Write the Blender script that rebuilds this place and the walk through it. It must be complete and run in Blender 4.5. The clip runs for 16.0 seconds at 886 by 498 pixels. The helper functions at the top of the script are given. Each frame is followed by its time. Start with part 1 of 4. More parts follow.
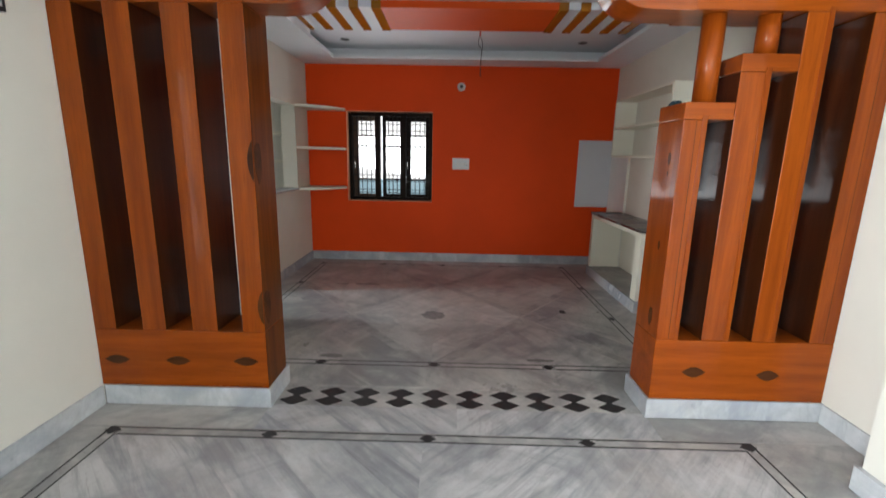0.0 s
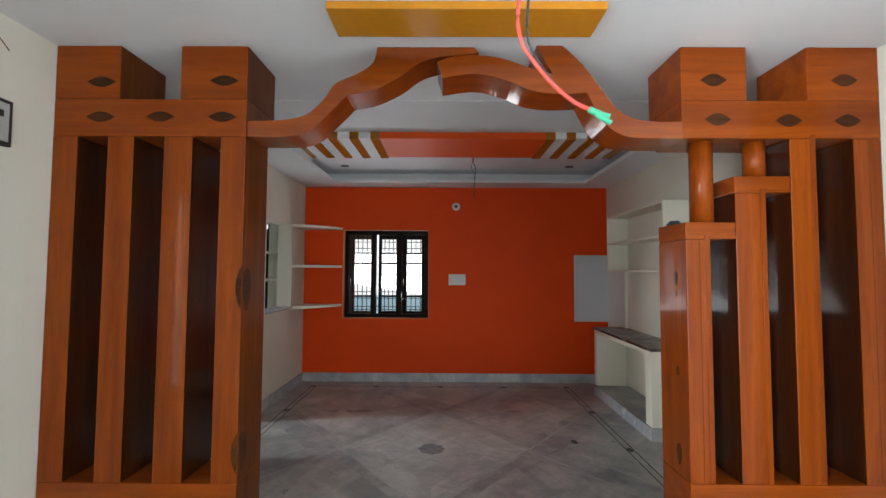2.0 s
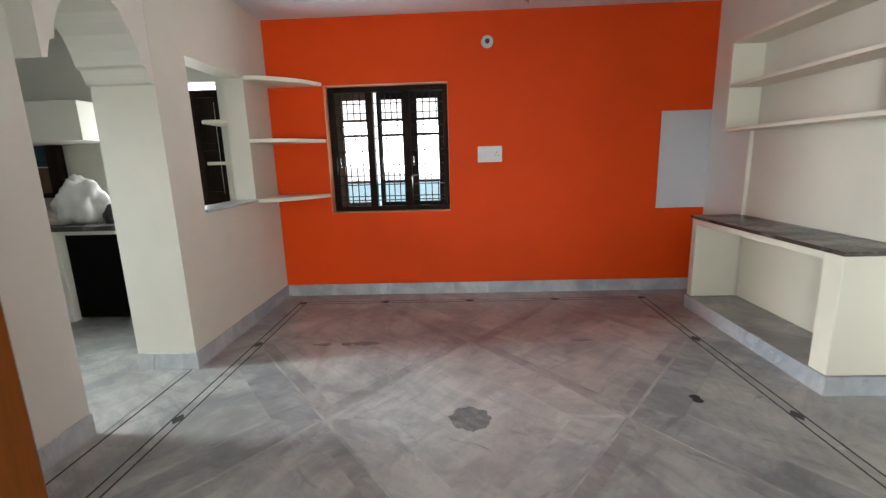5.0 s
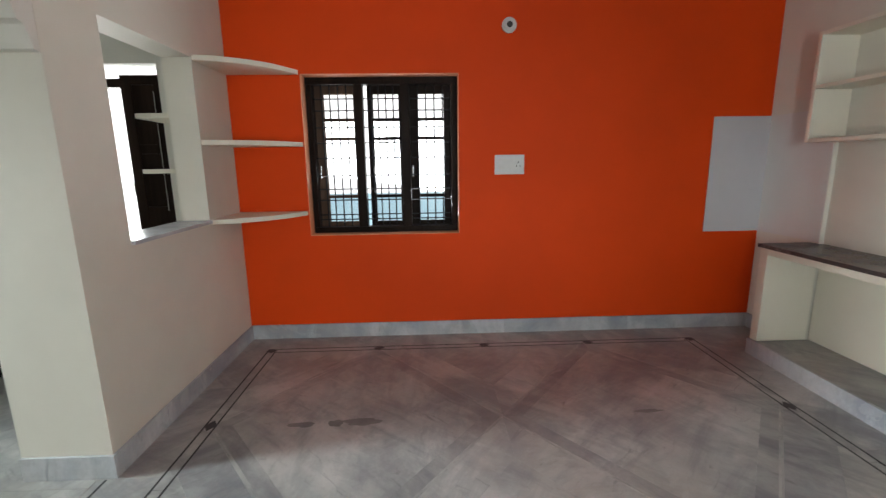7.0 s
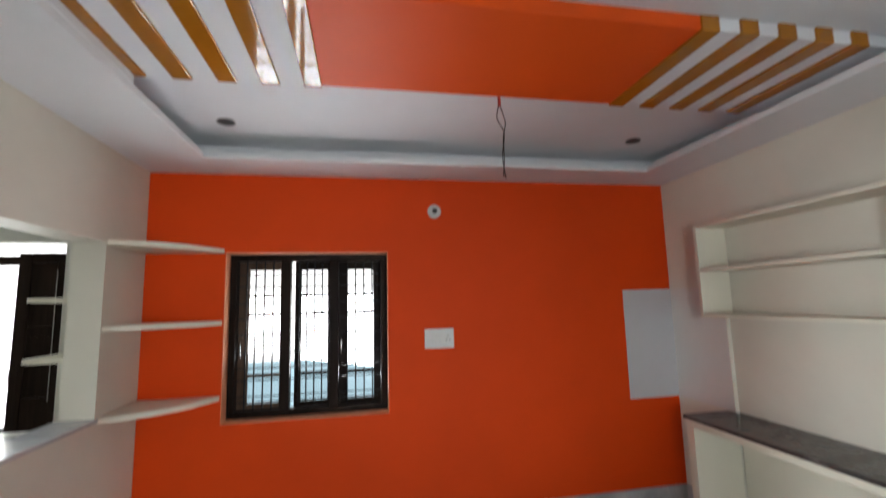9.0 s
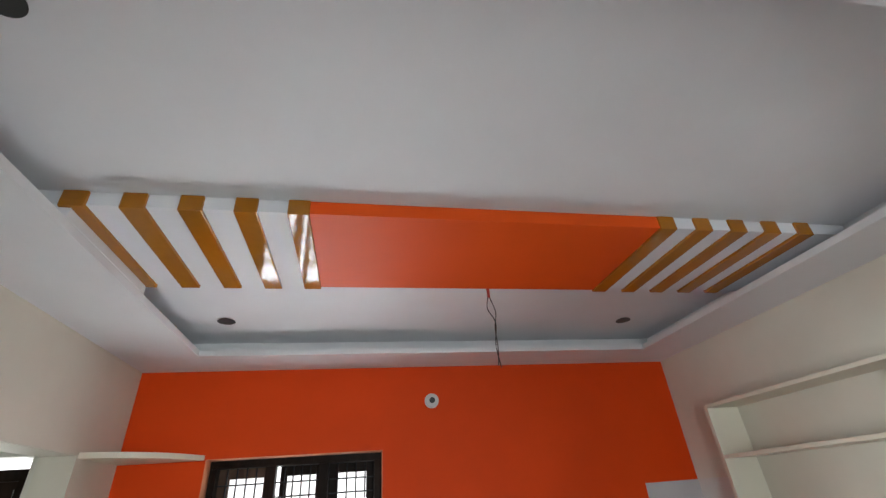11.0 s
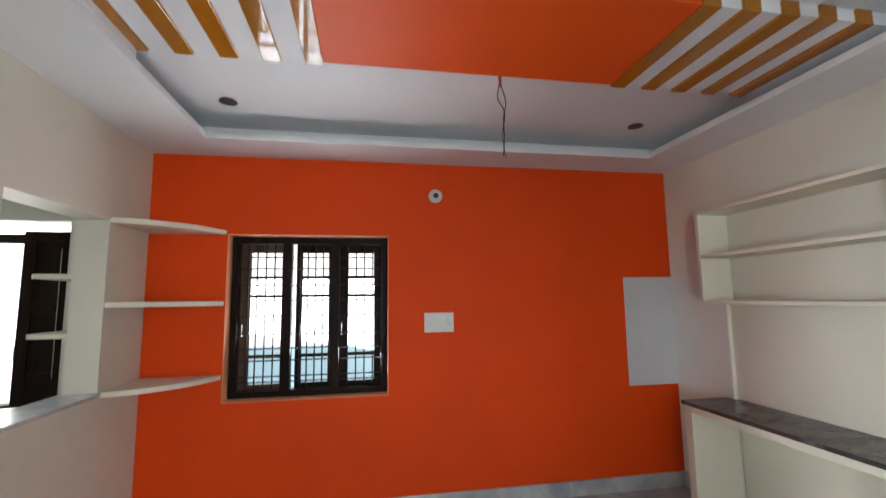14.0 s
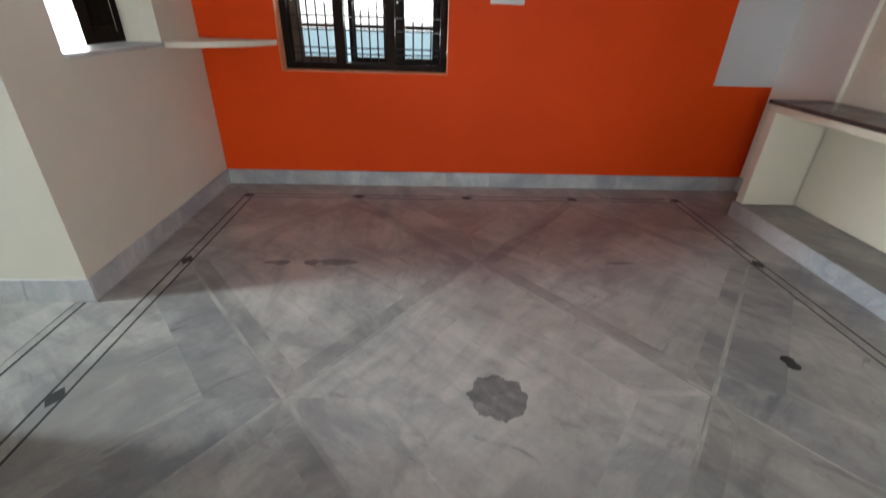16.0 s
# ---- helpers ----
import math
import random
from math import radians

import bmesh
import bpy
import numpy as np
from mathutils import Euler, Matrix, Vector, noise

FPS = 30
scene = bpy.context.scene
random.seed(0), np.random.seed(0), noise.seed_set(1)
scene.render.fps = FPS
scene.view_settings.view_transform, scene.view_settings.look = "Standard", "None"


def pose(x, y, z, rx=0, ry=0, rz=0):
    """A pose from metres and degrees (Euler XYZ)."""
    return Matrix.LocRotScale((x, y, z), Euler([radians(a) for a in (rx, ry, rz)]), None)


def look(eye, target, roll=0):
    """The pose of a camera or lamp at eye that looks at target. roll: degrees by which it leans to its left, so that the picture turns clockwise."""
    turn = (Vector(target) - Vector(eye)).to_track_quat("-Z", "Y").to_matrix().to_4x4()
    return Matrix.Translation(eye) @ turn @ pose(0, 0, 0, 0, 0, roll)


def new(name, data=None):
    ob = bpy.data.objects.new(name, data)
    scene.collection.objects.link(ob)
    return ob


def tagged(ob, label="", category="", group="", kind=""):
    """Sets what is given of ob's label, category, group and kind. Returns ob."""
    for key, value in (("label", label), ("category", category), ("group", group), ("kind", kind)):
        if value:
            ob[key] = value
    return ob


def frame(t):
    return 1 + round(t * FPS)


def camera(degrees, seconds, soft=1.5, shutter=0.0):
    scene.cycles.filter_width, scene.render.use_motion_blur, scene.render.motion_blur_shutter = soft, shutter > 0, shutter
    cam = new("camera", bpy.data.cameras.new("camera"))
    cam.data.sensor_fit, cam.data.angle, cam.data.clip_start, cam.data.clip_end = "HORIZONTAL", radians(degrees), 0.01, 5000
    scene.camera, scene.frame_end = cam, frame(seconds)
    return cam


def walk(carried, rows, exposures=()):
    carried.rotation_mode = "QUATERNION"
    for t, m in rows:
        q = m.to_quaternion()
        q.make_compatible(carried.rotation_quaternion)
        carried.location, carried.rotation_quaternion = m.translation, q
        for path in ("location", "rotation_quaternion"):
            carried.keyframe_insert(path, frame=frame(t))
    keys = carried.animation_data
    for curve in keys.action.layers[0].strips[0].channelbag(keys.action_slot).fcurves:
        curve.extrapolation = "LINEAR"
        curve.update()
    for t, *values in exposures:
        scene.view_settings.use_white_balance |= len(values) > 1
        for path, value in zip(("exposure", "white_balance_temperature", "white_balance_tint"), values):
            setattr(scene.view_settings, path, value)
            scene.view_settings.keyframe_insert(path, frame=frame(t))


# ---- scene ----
cam = camera(90.9, 16.0, soft=1.4, shutter=0.35)
PATH = [
    (0, (0.773, 2.590, 1.479), (0.746, 4.547, 1.070), 1.1),
    (0.5, (0.780, 2.580, 1.514), (0.750, 4.576, 1.379), 0.3),
    (1, (0.788, 2.577, 1.539), (0.767, 4.576, 1.599), 0.2),
    (1.5, (0.790, 2.622, 1.545), (0.770, 4.620, 1.633), 0.3),
    (2, (0.752, 2.734, 1.533), (0.740, 4.732, 1.630), 0.3),
    (2.5, (0.722, 2.925, 1.498), (0.879, 4.918, 1.556), 0.5),
    (3, (0.773, 3.227, 1.424), (0.894, 5.221, 1.315), 1.4),
    (3.5, (0.775, 3.543, 1.401), (0.804, 5.519, 1.089), -0.1),
    (6, (0.44, 5.014, 1.347), (0.347, 6.97, 0.94), -1.7),
    (6.5, (0.358, 5.25, 1.394), (0.274, 7.208, 0.995), -1.8),
    (7, (0.254, 5.316, 1.417), (0.324, 7.277, 1.032), -0.8),
    (7.5, (0.284, 5.326, 1.438), (0.444, 7.283, 1.058), 0.1),
    (8, (0.317, 5.334, 1.471), (0.611, 7.28, 1.115), 0.7),
    (8.5, (0.305, 5.347, 1.564), (0.66, 7.309, 1.414), 0.1),
    (9, (0.315, 5.351, 1.677), (0.68, 7.302, 1.923), -1.5),
    (9.5, (0.296, 5.327, 1.749), (0.671, 7.135, 2.516), -3.3),
    (12, (0.357, 5.293, 1.725), (0.707, 6.984, 2.735), -4.8),
    (12.5, (0.348, 5.304, 1.673), (0.716, 7.092, 2.489), -4.7),
    (13, (0.343, 5.314, 1.655), (0.721, 7.182, 2.26), -4.3),
    (13.5, (0.354, 5.324, 1.63), (0.723, 7.239, 2.075), -3.7),
    (14, (0.34, 5.348, 1.584), (0.687, 7.305, 1.812), -0.8),
    (14.5, (0.387, 5.358, 1.497), (0.646, 7.341, 1.518), 0.4),
    (15, (0.383, 5.382, 1.409), (0.556, 7.361, 1.178), 0.8),
    (15.5, (0.405, 5.379, 1.323), (0.48, 7.289, 0.733), 1.3),
    (16, (0.355, 5.387, 1.267), (0.443, 7.142, 0.312), 1.9),
]
EXPOSURE = [(0.0, -0.32), (0.6, -0.52), (2.2, -0.52), (2.5, -0.28), (3.0, 0.20), (3.5, 0.48), (6.0, 0.36), (7.0, 0.2), (9.0, 0.2), (12.0, 0.26), (14.0, 0.28), (15.0, 0.22), (16.0, 0.2)]
walk(cam, [(t, look(eye, target, roll)) for t, eye, target, roll in PATH], EXPOSURE)

# ---- world and light ----
world = bpy.data.worlds.new("sky")
scene.world = world
world.use_nodes = True
wn = world.node_tree
sky = wn.nodes.new("ShaderNodeTexSky")
sky.sky_type = "NISHITA"
sky.sun_disc = False
sky.sun_elevation, sky.sun_rotation = radians(50), radians(200)
wn.nodes["Background"].inputs["Strength"].default_value = 0.10
wn.links.new(sky.outputs[0], wn.nodes["Background"].inputs["Color"])

sun = new("sun", bpy.data.lights.new("sun", "SUN"))
sun.data.energy, sun.data.angle, sun.data.color = 2.0, radians(0.5), (1.0, 0.95, 0.88)
sun.matrix_world = look((0, 0, 12), (2.2, 6.0, 0))


def window_light(name, eye, target, w, h, watts, color):
    ob = new(name, bpy.data.lights.new(name, "AREA"))
    ob.data.shape, ob.data.size, ob.data.size_y = "RECTANGLE", w, h
    ob.data.energy, ob.data.color = watts, color
    ob.matrix_world = look(eye, target)
    return ob


window_light("entrance_daylight", (1.85, -0.55, 1.25), (2.4, 2.6, 2.9), 1.8, 2.2, 125, (0.87, 0.95, 1.0))
window_light("side_door_daylight", (-1.45, 1.0, 1.2), (2.9, 2.5, 1.6), 1.0, 2.1, 250, (0.91, 0.97, 1.0)).data.spread = radians(95)
window_light("side_window_daylight", (-1.45, 3.7, 1.35), (1, 3.8, 1.35), 0.34, 1.5, 7, (1.0, 1.0, 1.0))
window_light("hall_window_daylight", (-0.07, 9.14, 1.40), (0.1, 7.6, 2.5), 1.1, 1.0, 16, (0.92, 0.97, 1.0)).data.spread = radians(110)
window_light("kitchen_window_daylight", (-2.25, 9.14, 1.52), (-2.2, 7, 1.6), 0.8, 1.1, 21, (0.95, 1.0, 0.97))
window_light("kitchen_door_daylight", (-4.45, 6.70, 1.45), (-0.4, 6.95, 0.0), 0.5, 1.7, 24, (0.86, 0.97, 1.0)).data.spread = radians(55)


# ---- materials ----
def base_mat(name, rough=0.6, metal=0.0):
    m = bpy.data.materials.new(name)
    m.use_nodes = True
    b = m.node_tree.nodes["Principled BSDF"]
    b.inputs["Roughness"].default_value = rough
    b.inputs["Metallic"].default_value = metal
    return m, m.node_tree, b


def node(nt, kind, **values):
    n = nt.nodes.new(kind)
    for k, v in values.items():
        n.inputs[k].default_value = v
    return n


def mixed(nt, fac, a, b):
    """A colour mix; a and b are sockets or colours."""
    n = nt.nodes.new("ShaderNodeMix")
    n.data_type = "RGBA"
    nt.links.new(fac, n.inputs[0])
    for sock, v in ((n.inputs[6], a), (n.inputs[7], b)):
        if isinstance(v, tuple):
            sock.default_value = (*v, 1)
        else:
            nt.links.new(v, sock)
    return n.outputs[2]


def ramp(nt, sock, stops):
    n = nt.nodes.new("ShaderNodeValToRGB")
    e = n.color_ramp.elements
    while len(e) < len(stops):
        e.new(0.5)
    for i, (p, v) in enumerate(stops):
        e[i].position = p
        e[i].color = (v, v, v, 1)
    nt.links.new(sock, n.inputs[0])
    return n.outputs[0]


def bumped(nt, b, sock, strength, dist=0.002):
    n = node(nt, "ShaderNodeBump", Strength=strength, Distance=dist)
    nt.links.new(sock, n.inputs["Height"])
    nt.links.new(n.outputs[0], b.inputs["Normal"])


def paint(name, color, rough=0.6, stain=0.10, bump=0.25, gloss=0.4):
    m, nt, b = base_mat(name, rough)
    b.inputs["Specular IOR Level"].default_value = gloss
    co = nt.nodes.new("ShaderNodeTexCoord").outputs["Object"]
    big = node(nt, "ShaderNodeTexNoise", Scale=1.3, Detail=5.0, Roughness=0.6)
    fine = node(nt, "ShaderNodeTexNoise", Scale=140.0, Detail=3.0)
    mid = node(nt, "ShaderNodeTexNoise", Scale=9.0, Detail=4.0)
    for n in (big, fine, mid):
        nt.links.new(co, n.inputs["Vector"])
    dark = tuple(c * (1 - stain) for c in color)
    col = mixed(nt, ramp(nt, big.outputs[0], ((0.35, 0), (0.7, 1))), color, dark)
    col = mixed(nt, ramp(nt, mid.outputs[0], ((0.5, 0), (0.8, 0.35))), col, tuple(c * (1 - 0.7 * stain) for c in color))
    nt.links.new(col, b.inputs["Base Color"])
    bumped(nt, b, fine.outputs[0], bump, 0.001)
    return m


def plain(name, color, rough=0.4, metal=0.0):
    m, nt, b = base_mat(name, rough, metal)
    co = nt.nodes.new("ShaderNodeTexCoord").outputs["Object"]
    n = node(nt, "ShaderNodeTexNoise", Scale=25.0, Detail=4.0)
    nt.links.new(co, n.inputs["Vector"])
    nt.links.new(mixed(nt, n.outputs[0], color, tuple(c * 0.8 for c in color)), b.inputs["Base Color"])
    return m


def wood(name, light, dark, axis=2, rough=0.38, coat=0.30):
    """Varnished wood with long grain along one axis."""
    m, nt, b = base_mat(name, rough)
    co = nt.nodes.new("ShaderNodeTexCoord").outputs["Object"]
    info = nt.nodes.new("ShaderNodeObjectInfo")
    shift = nt.nodes.new("ShaderNodeVectorMath")
    shift.operation = "ADD"
    spread = nt.nodes.new("ShaderNodeVectorMath")
    spread.operation = "SCALE"
    spread.inputs[0].default_value = (7.1, 3.7, 5.3)
    nt.links.new(info.outputs["Random"], spread.inputs["Scale"])
    nt.links.new(co, shift.inputs[0])
    nt.links.new(spread.outputs[0], shift.inputs[1])
    mp = nt.nodes.new("ShaderNodeMapping")
    sc = [7.0, 7.0, 7.0]
    sc[axis] = 0.45
    mp.inputs["Scale"].default_value = sc
    nt.links.new(shift.outputs[0], mp.inputs["Vector"])
    a = node(nt, "ShaderNodeTexNoise", Scale=1.3, Detail=7.0, Roughness=0.6, Distortion=0.7)
    f = node(nt, "ShaderNodeTexNoise", Scale=11.0, Detail=4.0, Roughness=0.7)
    for n in (a, f):
        nt.links.new(mp.outputs[0], n.inputs["Vector"])
    col = mixed(nt, ramp(nt, a.outputs[0], ((0.36, 0), (0.66, 1))), light, dark)
    col = mixed(nt, ramp(nt, f.outputs[0], ((0.48, 0), (0.75, 0.4))), col, tuple(c * 0.6 for c in dark))
    smear = node(nt, "ShaderNodeTexNoise", Scale=0.55, Detail=5.0, Roughness=0.6, Distortion=0.4)
    nt.links.new(mp.outputs[0], smear.inputs["Vector"])
    col = mixed(nt, ramp(nt, smear.outputs[0], ((0.50, 0), (0.72, 0.6))), col, tuple(c * 0.62 for c in dark))
    nt.links.new(col, b.inputs["Base Color"])
    b.inputs["Specular IOR Level"].default_value = 0.06
    b.inputs["Coat Weight"].default_value = coat
    b.inputs["Coat Roughness"].default_value = 0.07
    bumped(nt, b, f.outputs[0], 0.12, 0.001)
    return m


def marble(name, light, vein, rough=0.34, scale=1.0, cloud=0.5, lean=None, streak=0.55):
    """Clouded, veined stone; its streaks lean one way if told, else at random for each piece."""
    m, nt, b = base_mat(name, rough)
    co = nt.nodes.new("ShaderNodeTexCoord").outputs["Object"]
    info = nt.nodes.new("ShaderNodeObjectInfo")
    turn = nt.nodes.new("ShaderNodeMapping")
    comb = nt.nodes.new("ShaderNodeCombineXYZ")
    mul = nt.nodes.new("ShaderNodeMath")
    mul.operation = "MULTIPLY"
    mul.inputs[1].default_value = 2.4
    nt.links.new(info.outputs["Random"], mul.inputs[0])
    nt.links.new(mul.outputs[0], comb.inputs["Z"])
    nt.links.new(comb.outputs[0], turn.inputs["Rotation"])
    off = nt.nodes.new("ShaderNodeVectorMath")
    off.operation = "SCALE"
    off.inputs[0].default_value = (13.0, 9.0, 4.0)
    nt.links.new(info.outputs["Random"], off.inputs["Scale"])
    nt.links.new(off.outputs[0], turn.inputs["Location"])
    nt.links.new(co, turn.inputs["Vector"])
    st = nt.nodes.new("ShaderNodeMapping")
    st.inputs["Scale"].default_value = (0.75 * scale, 1.7 * scale, 0.9 * scale)
    nt.links.new(turn.outputs[0], st.inputs["Vector"])
    a = node(nt, "ShaderNodeTexNoise", Scale=1.7, Detail=8.0, Roughness=0.6, Distortion=0.3)
    v = node(nt, "ShaderNodeTexNoise", Scale=1.2, Detail=9.0, Roughness=0.6, Distortion=0.6)
    d = node(nt, "ShaderNodeTexNoise", Scale=1.5, Detail=7.0, Roughness=0.62, Distortion=0.7)
    w = node(nt, "ShaderNodeTexNoise", Scale=0.8, Detail=8.0, Roughness=0.7)
    g = node(nt, "ShaderNodeTexNoise", Scale=30.0, Detail=5.0, Roughness=0.75)
    for n in (a, v):
        nt.links.new(st.outputs[0], n.inputs["Vector"])
    for n in (d, w, g):
        nt.links.new(co, n.inputs["Vector"])
    rot = nt.nodes.new("ShaderNodeVectorRotate")
    rot.rotation_type = "Z_AXIS"
    if lean is None:
        pick = nt.nodes.new("ShaderNodeMath")
        pick.operation = "GREATER_THAN"
        pick.inputs[1].default_value = 0.5
        nt.links.new(info.outputs["Random"], pick.inputs[0])
        angle = nt.nodes.new("ShaderNodeMapRange")
        angle.inputs["To Min"].default_value, angle.inputs["To Max"].default_value = -0.72, 0.72
        nt.links.new(pick.outputs[0], angle.inputs["Value"])
        nt.links.new(angle.outputs[0], rot.inputs["Angle"])
    else:
        rot.inputs["Angle"].default_value = lean
    nt.links.new(co, rot.inputs["Vector"])
    long = nt.nodes.new("ShaderNodeMapping")
    long.inputs["Scale"].default_value = (1.1, 4.2, 1.0) if lean is None else (0.8, 7.5, 1.0)
    nt.links.new(rot.outputs[0], long.inputs["Vector"])
    nt.links.new(off.outputs[0], long.inputs["Location"])
    k = node(nt, "ShaderNodeTexNoise", Scale=1.4, Detail=8.0, Roughness=0.66, Distortion=0.5)
    fl = node(nt, "ShaderNodeTexNoise", Scale=4.5, Detail=4.0, Roughness=0.6, Distortion=0.8)
    for n in (k, fl):
        nt.links.new(long.outputs[0], n.inputs["Vector"])
    soft = tuple(l * (1 - cloud) + c * cloud for l, c in zip(light, vein))
    col = mixed(nt, ramp(nt, a.outputs[0], ((0.38, 0), (0.66, 0.9))), light, soft)
    col = mixed(nt, ramp(nt, v.outputs[0], ((0.45, 0), (0.50, 0.32), (0.55, 0))), col, vein)
    col = mixed(nt, ramp(nt, v.outputs[0], ((0.60, 0), (0.70, 0.7))), col, tuple(c * 0.85 for c in vein))
    col = mixed(nt, ramp(nt, d.outputs[0], ((0.47, 0), (0.62, 0.8))), col, tuple(c * k for c, k in zip(soft, (0.66, 0.68, 0.73))))
    col = mixed(nt, ramp(nt, w.outputs[0], ((0.50, 0), (0.72, 0.55))), col, tuple(c * k for c, k in zip(soft, (0.86, 0.74, 0.62))))
    col = mixed(nt, ramp(nt, k.outputs[0], ((0.49, 0), (0.68, streak))), col, tuple(c * q for c, q in zip(vein, (0.95, 0.98, 1.04))))
    col = mixed(nt, ramp(nt, k.outputs[0], ((0.30, 0.45), (0.44, 0))), col, tuple(min(c * 1.18, 0.8) for c in light))
    col = mixed(nt, ramp(nt, fl.outputs[0], ((0.62, 0), (0.78, 0.6))), col, tuple(c * 0.6 for c in vein))
    col = mixed(nt, ramp(nt, g.outputs[0], ((0.50, 0), (0.78, 0.35))), col, tuple(c * 0.7 for c in soft))
    nt.links.new(col, b.inputs["Base Color"])
    rr = nt.nodes.new("ShaderNodeMapRange")
    rr.inputs["To Min"].default_value, rr.inputs["To Max"].default_value = rough * 0.75, rough * 1.7
    nt.links.new(d.outputs[0], rr.inputs["Value"])
    nt.links.new(rr.outputs[0], b.inputs["Roughness"])
    return m


def glow(name, color, strength):
    m = bpy.data.materials.new(name)
    m.use_nodes = True
    nt = m.node_tree
    nt.nodes.remove(nt.nodes["Principled BSDF"])
    e = node(nt, "ShaderNodeEmission", Color=(*color, 1), Strength=strength)
    nt.links.new(e.outputs[0], nt.nodes["Material Output"].inputs["Surface"])
    return m


CREAM = paint("cream_wall_paint", (0.71, 0.69, 0.625), 0.55, 0.07)
WHITE = paint("white_distemper", (0.69, 0.66, 0.575), 0.6, 0.09)
SHELFW = paint("white_shelf_paint", (0.75, 0.715, 0.60), 0.5, 0.08)
CEIL = paint("ceiling_white", (0.752, 0.766, 0.79), 0.7, 0.07)
ORANGE = paint("orange_wall_paint", (0.76, 0.062, 0.0025), 0.62, 0.10, gloss=0.2)
ORANGE_C = paint("orange_ceiling_paint", (0.74, 0.085, 0.006), 0.55, 0.06, gloss=0.25)
GREY = paint("grey_putty", (0.56, 0.56, 0.58), 0.7, 0.08)
WOOD = wood("varnished_teak", (0.28, 0.058, 0.0045), (0.18, 0.032, 0.003))
WOODX = wood("varnished_teak_cross_grain", (0.29, 0.060, 0.0045), (0.20, 0.036, 0.003), axis=0)
SLOTWOOD = wood("near_black_teak", (0.050, 0.012, 0.003), (0.024, 0.006, 0.002), rough=0.35, coat=0.45)
# teak darkened to carry shade on the left partition's right-facing sides; also groove lines
SIDEWOOD = wood("shaded_brown_teak", (0.15, 0.040, 0.006), (0.085, 0.020, 0.003), rough=0.4, coat=0.25)
KNOT = wood("dark_knot", (0.085, 0.027, 0.008), (0.035, 0.013, 0.006), axis=0, rough=0.5, coat=0.1)
GOLD = plain("golden_brown_enamel", (0.40, 0.150, 0.012), 0.07)
YELLOW = plain("yellow_ochre_enamel", (0.62, 0.25, 0.012), 0.25)
DARKWOOD = wood("dark_window_wood", (0.026, 0.016, 0.012), (0.012, 0.008, 0.006), rough=0.4, coat=0.0)
BROWNWOOD = wood("brown_shutter_wood", (0.16, 0.10, 0.07), (0.07, 0.042, 0.03), rough=0.5, coat=0.0)
IRON = plain("black_iron", (0.012, 0.012, 0.014), 0.5, 0.3)
STEEL = plain("steel", (0.55, 0.55, 0.55), 0.25, 1.0)
MARBLE = marble("white_marble", (0.475, 0.47, 0.448), (0.16, 0.163, 0.165), 0.26, cloud=0.5)
MARBLE_G = marble("grey_marble_band", (0.40, 0.395, 0.38), (0.15, 0.152, 0.155), 0.26, cloud=0.6, streak=0.75)
MARBLE_D = marble("dark_grey_marble", (0.385, 0.387, 0.385), (0.14, 0.144, 0.152), 0.26, cloud=0.6, streak=0.8)
MARBLE_C = marble("pale_marble", (0.50, 0.495, 0.475), (0.18, 0.183, 0.185), 0.26, cloud=0.4, streak=0.5)
MARBLE_W = marble("streaked_marble_west", (0.53, 0.53, 0.535), (0.20, 0.205, 0.215), cloud=0.45, lean=0.785, streak=0.9)
MARBLE_E = marble("streaked_marble_east", (0.53, 0.53, 0.535), (0.20, 0.205, 0.215), cloud=0.45, lean=-0.785, streak=0.9)
MARBLE_S = marble("skirting_marble", (0.55, 0.57, 0.585), (0.34, 0.36, 0.385), 0.2, 1.6)
BLACKSTONE = plain("black_inlay", (0.022, 0.023, 0.026), 0.5)
GRANITE, gn, gp = base_mat("black_granite", 0.2)
gco = gn.nodes.new("ShaderNodeTexCoord").outputs["Object"]
speck, dust = node(gn, "ShaderNodeTexNoise", Scale=220.0, Detail=3.0), node(gn, "ShaderNodeTexNoise", Scale=3.5, Detail=8.0, Roughness=0.7)
for n in (speck, dust):
    gn.links.new(gco, n.inputs["Vector"])
gcol = mixed(gn, ramp(gn, speck.outputs[0], ((0.5, 0), (0.72, 1))), (0.042, 0.039, 0.038), (0.12, 0.11, 0.105))
gcol = mixed(gn, ramp(gn, dust.outputs[0], ((0.56, 0), (0.72, 0.7))), gcol, (0.30, 0.28, 0.26))
gn.links.new(gcol, gp.inputs["Base Color"])
gn.links.new(ramp(gn, dust.outputs[0], ((0.45, 0.16), (0.7, 0.6))), gp.inputs["Roughness"])
PLASTIC = plain("white_plastic", (0.66, 0.66, 0.65), 0.35)
BLACKMAT = paint("matt_black", (0.006, 0.006, 0.006), 0.9, gloss=0.03)
PLASTIC_D = plain("dark_plastic", (0.03, 0.03, 0.032), 0.4)
REDW = plain("red_cable", (0.50, 0.055, 0.04), 0.4)
BLACKW = plain("black_cable", (0.015, 0.015, 0.015), 0.4)
GREENW = plain("green_tape", (0.03, 0.32, 0.18), 0.4)
SACK = paint("white_sack", (0.72, 0.72, 0.70), 0.6, 0.25)
DAY = glow("daylight_white", (1.0, 1.0, 1.0), 1.9)
DAYB = glow("daylight_blue", (0.55, 0.80, 0.92), 0.95)
GLASS, gt, gb = base_mat("window_glass", 0.05)
gb.inputs["Transmission Weight"].default_value = 1.0
gb.inputs["IOR"].default_value = 1.45


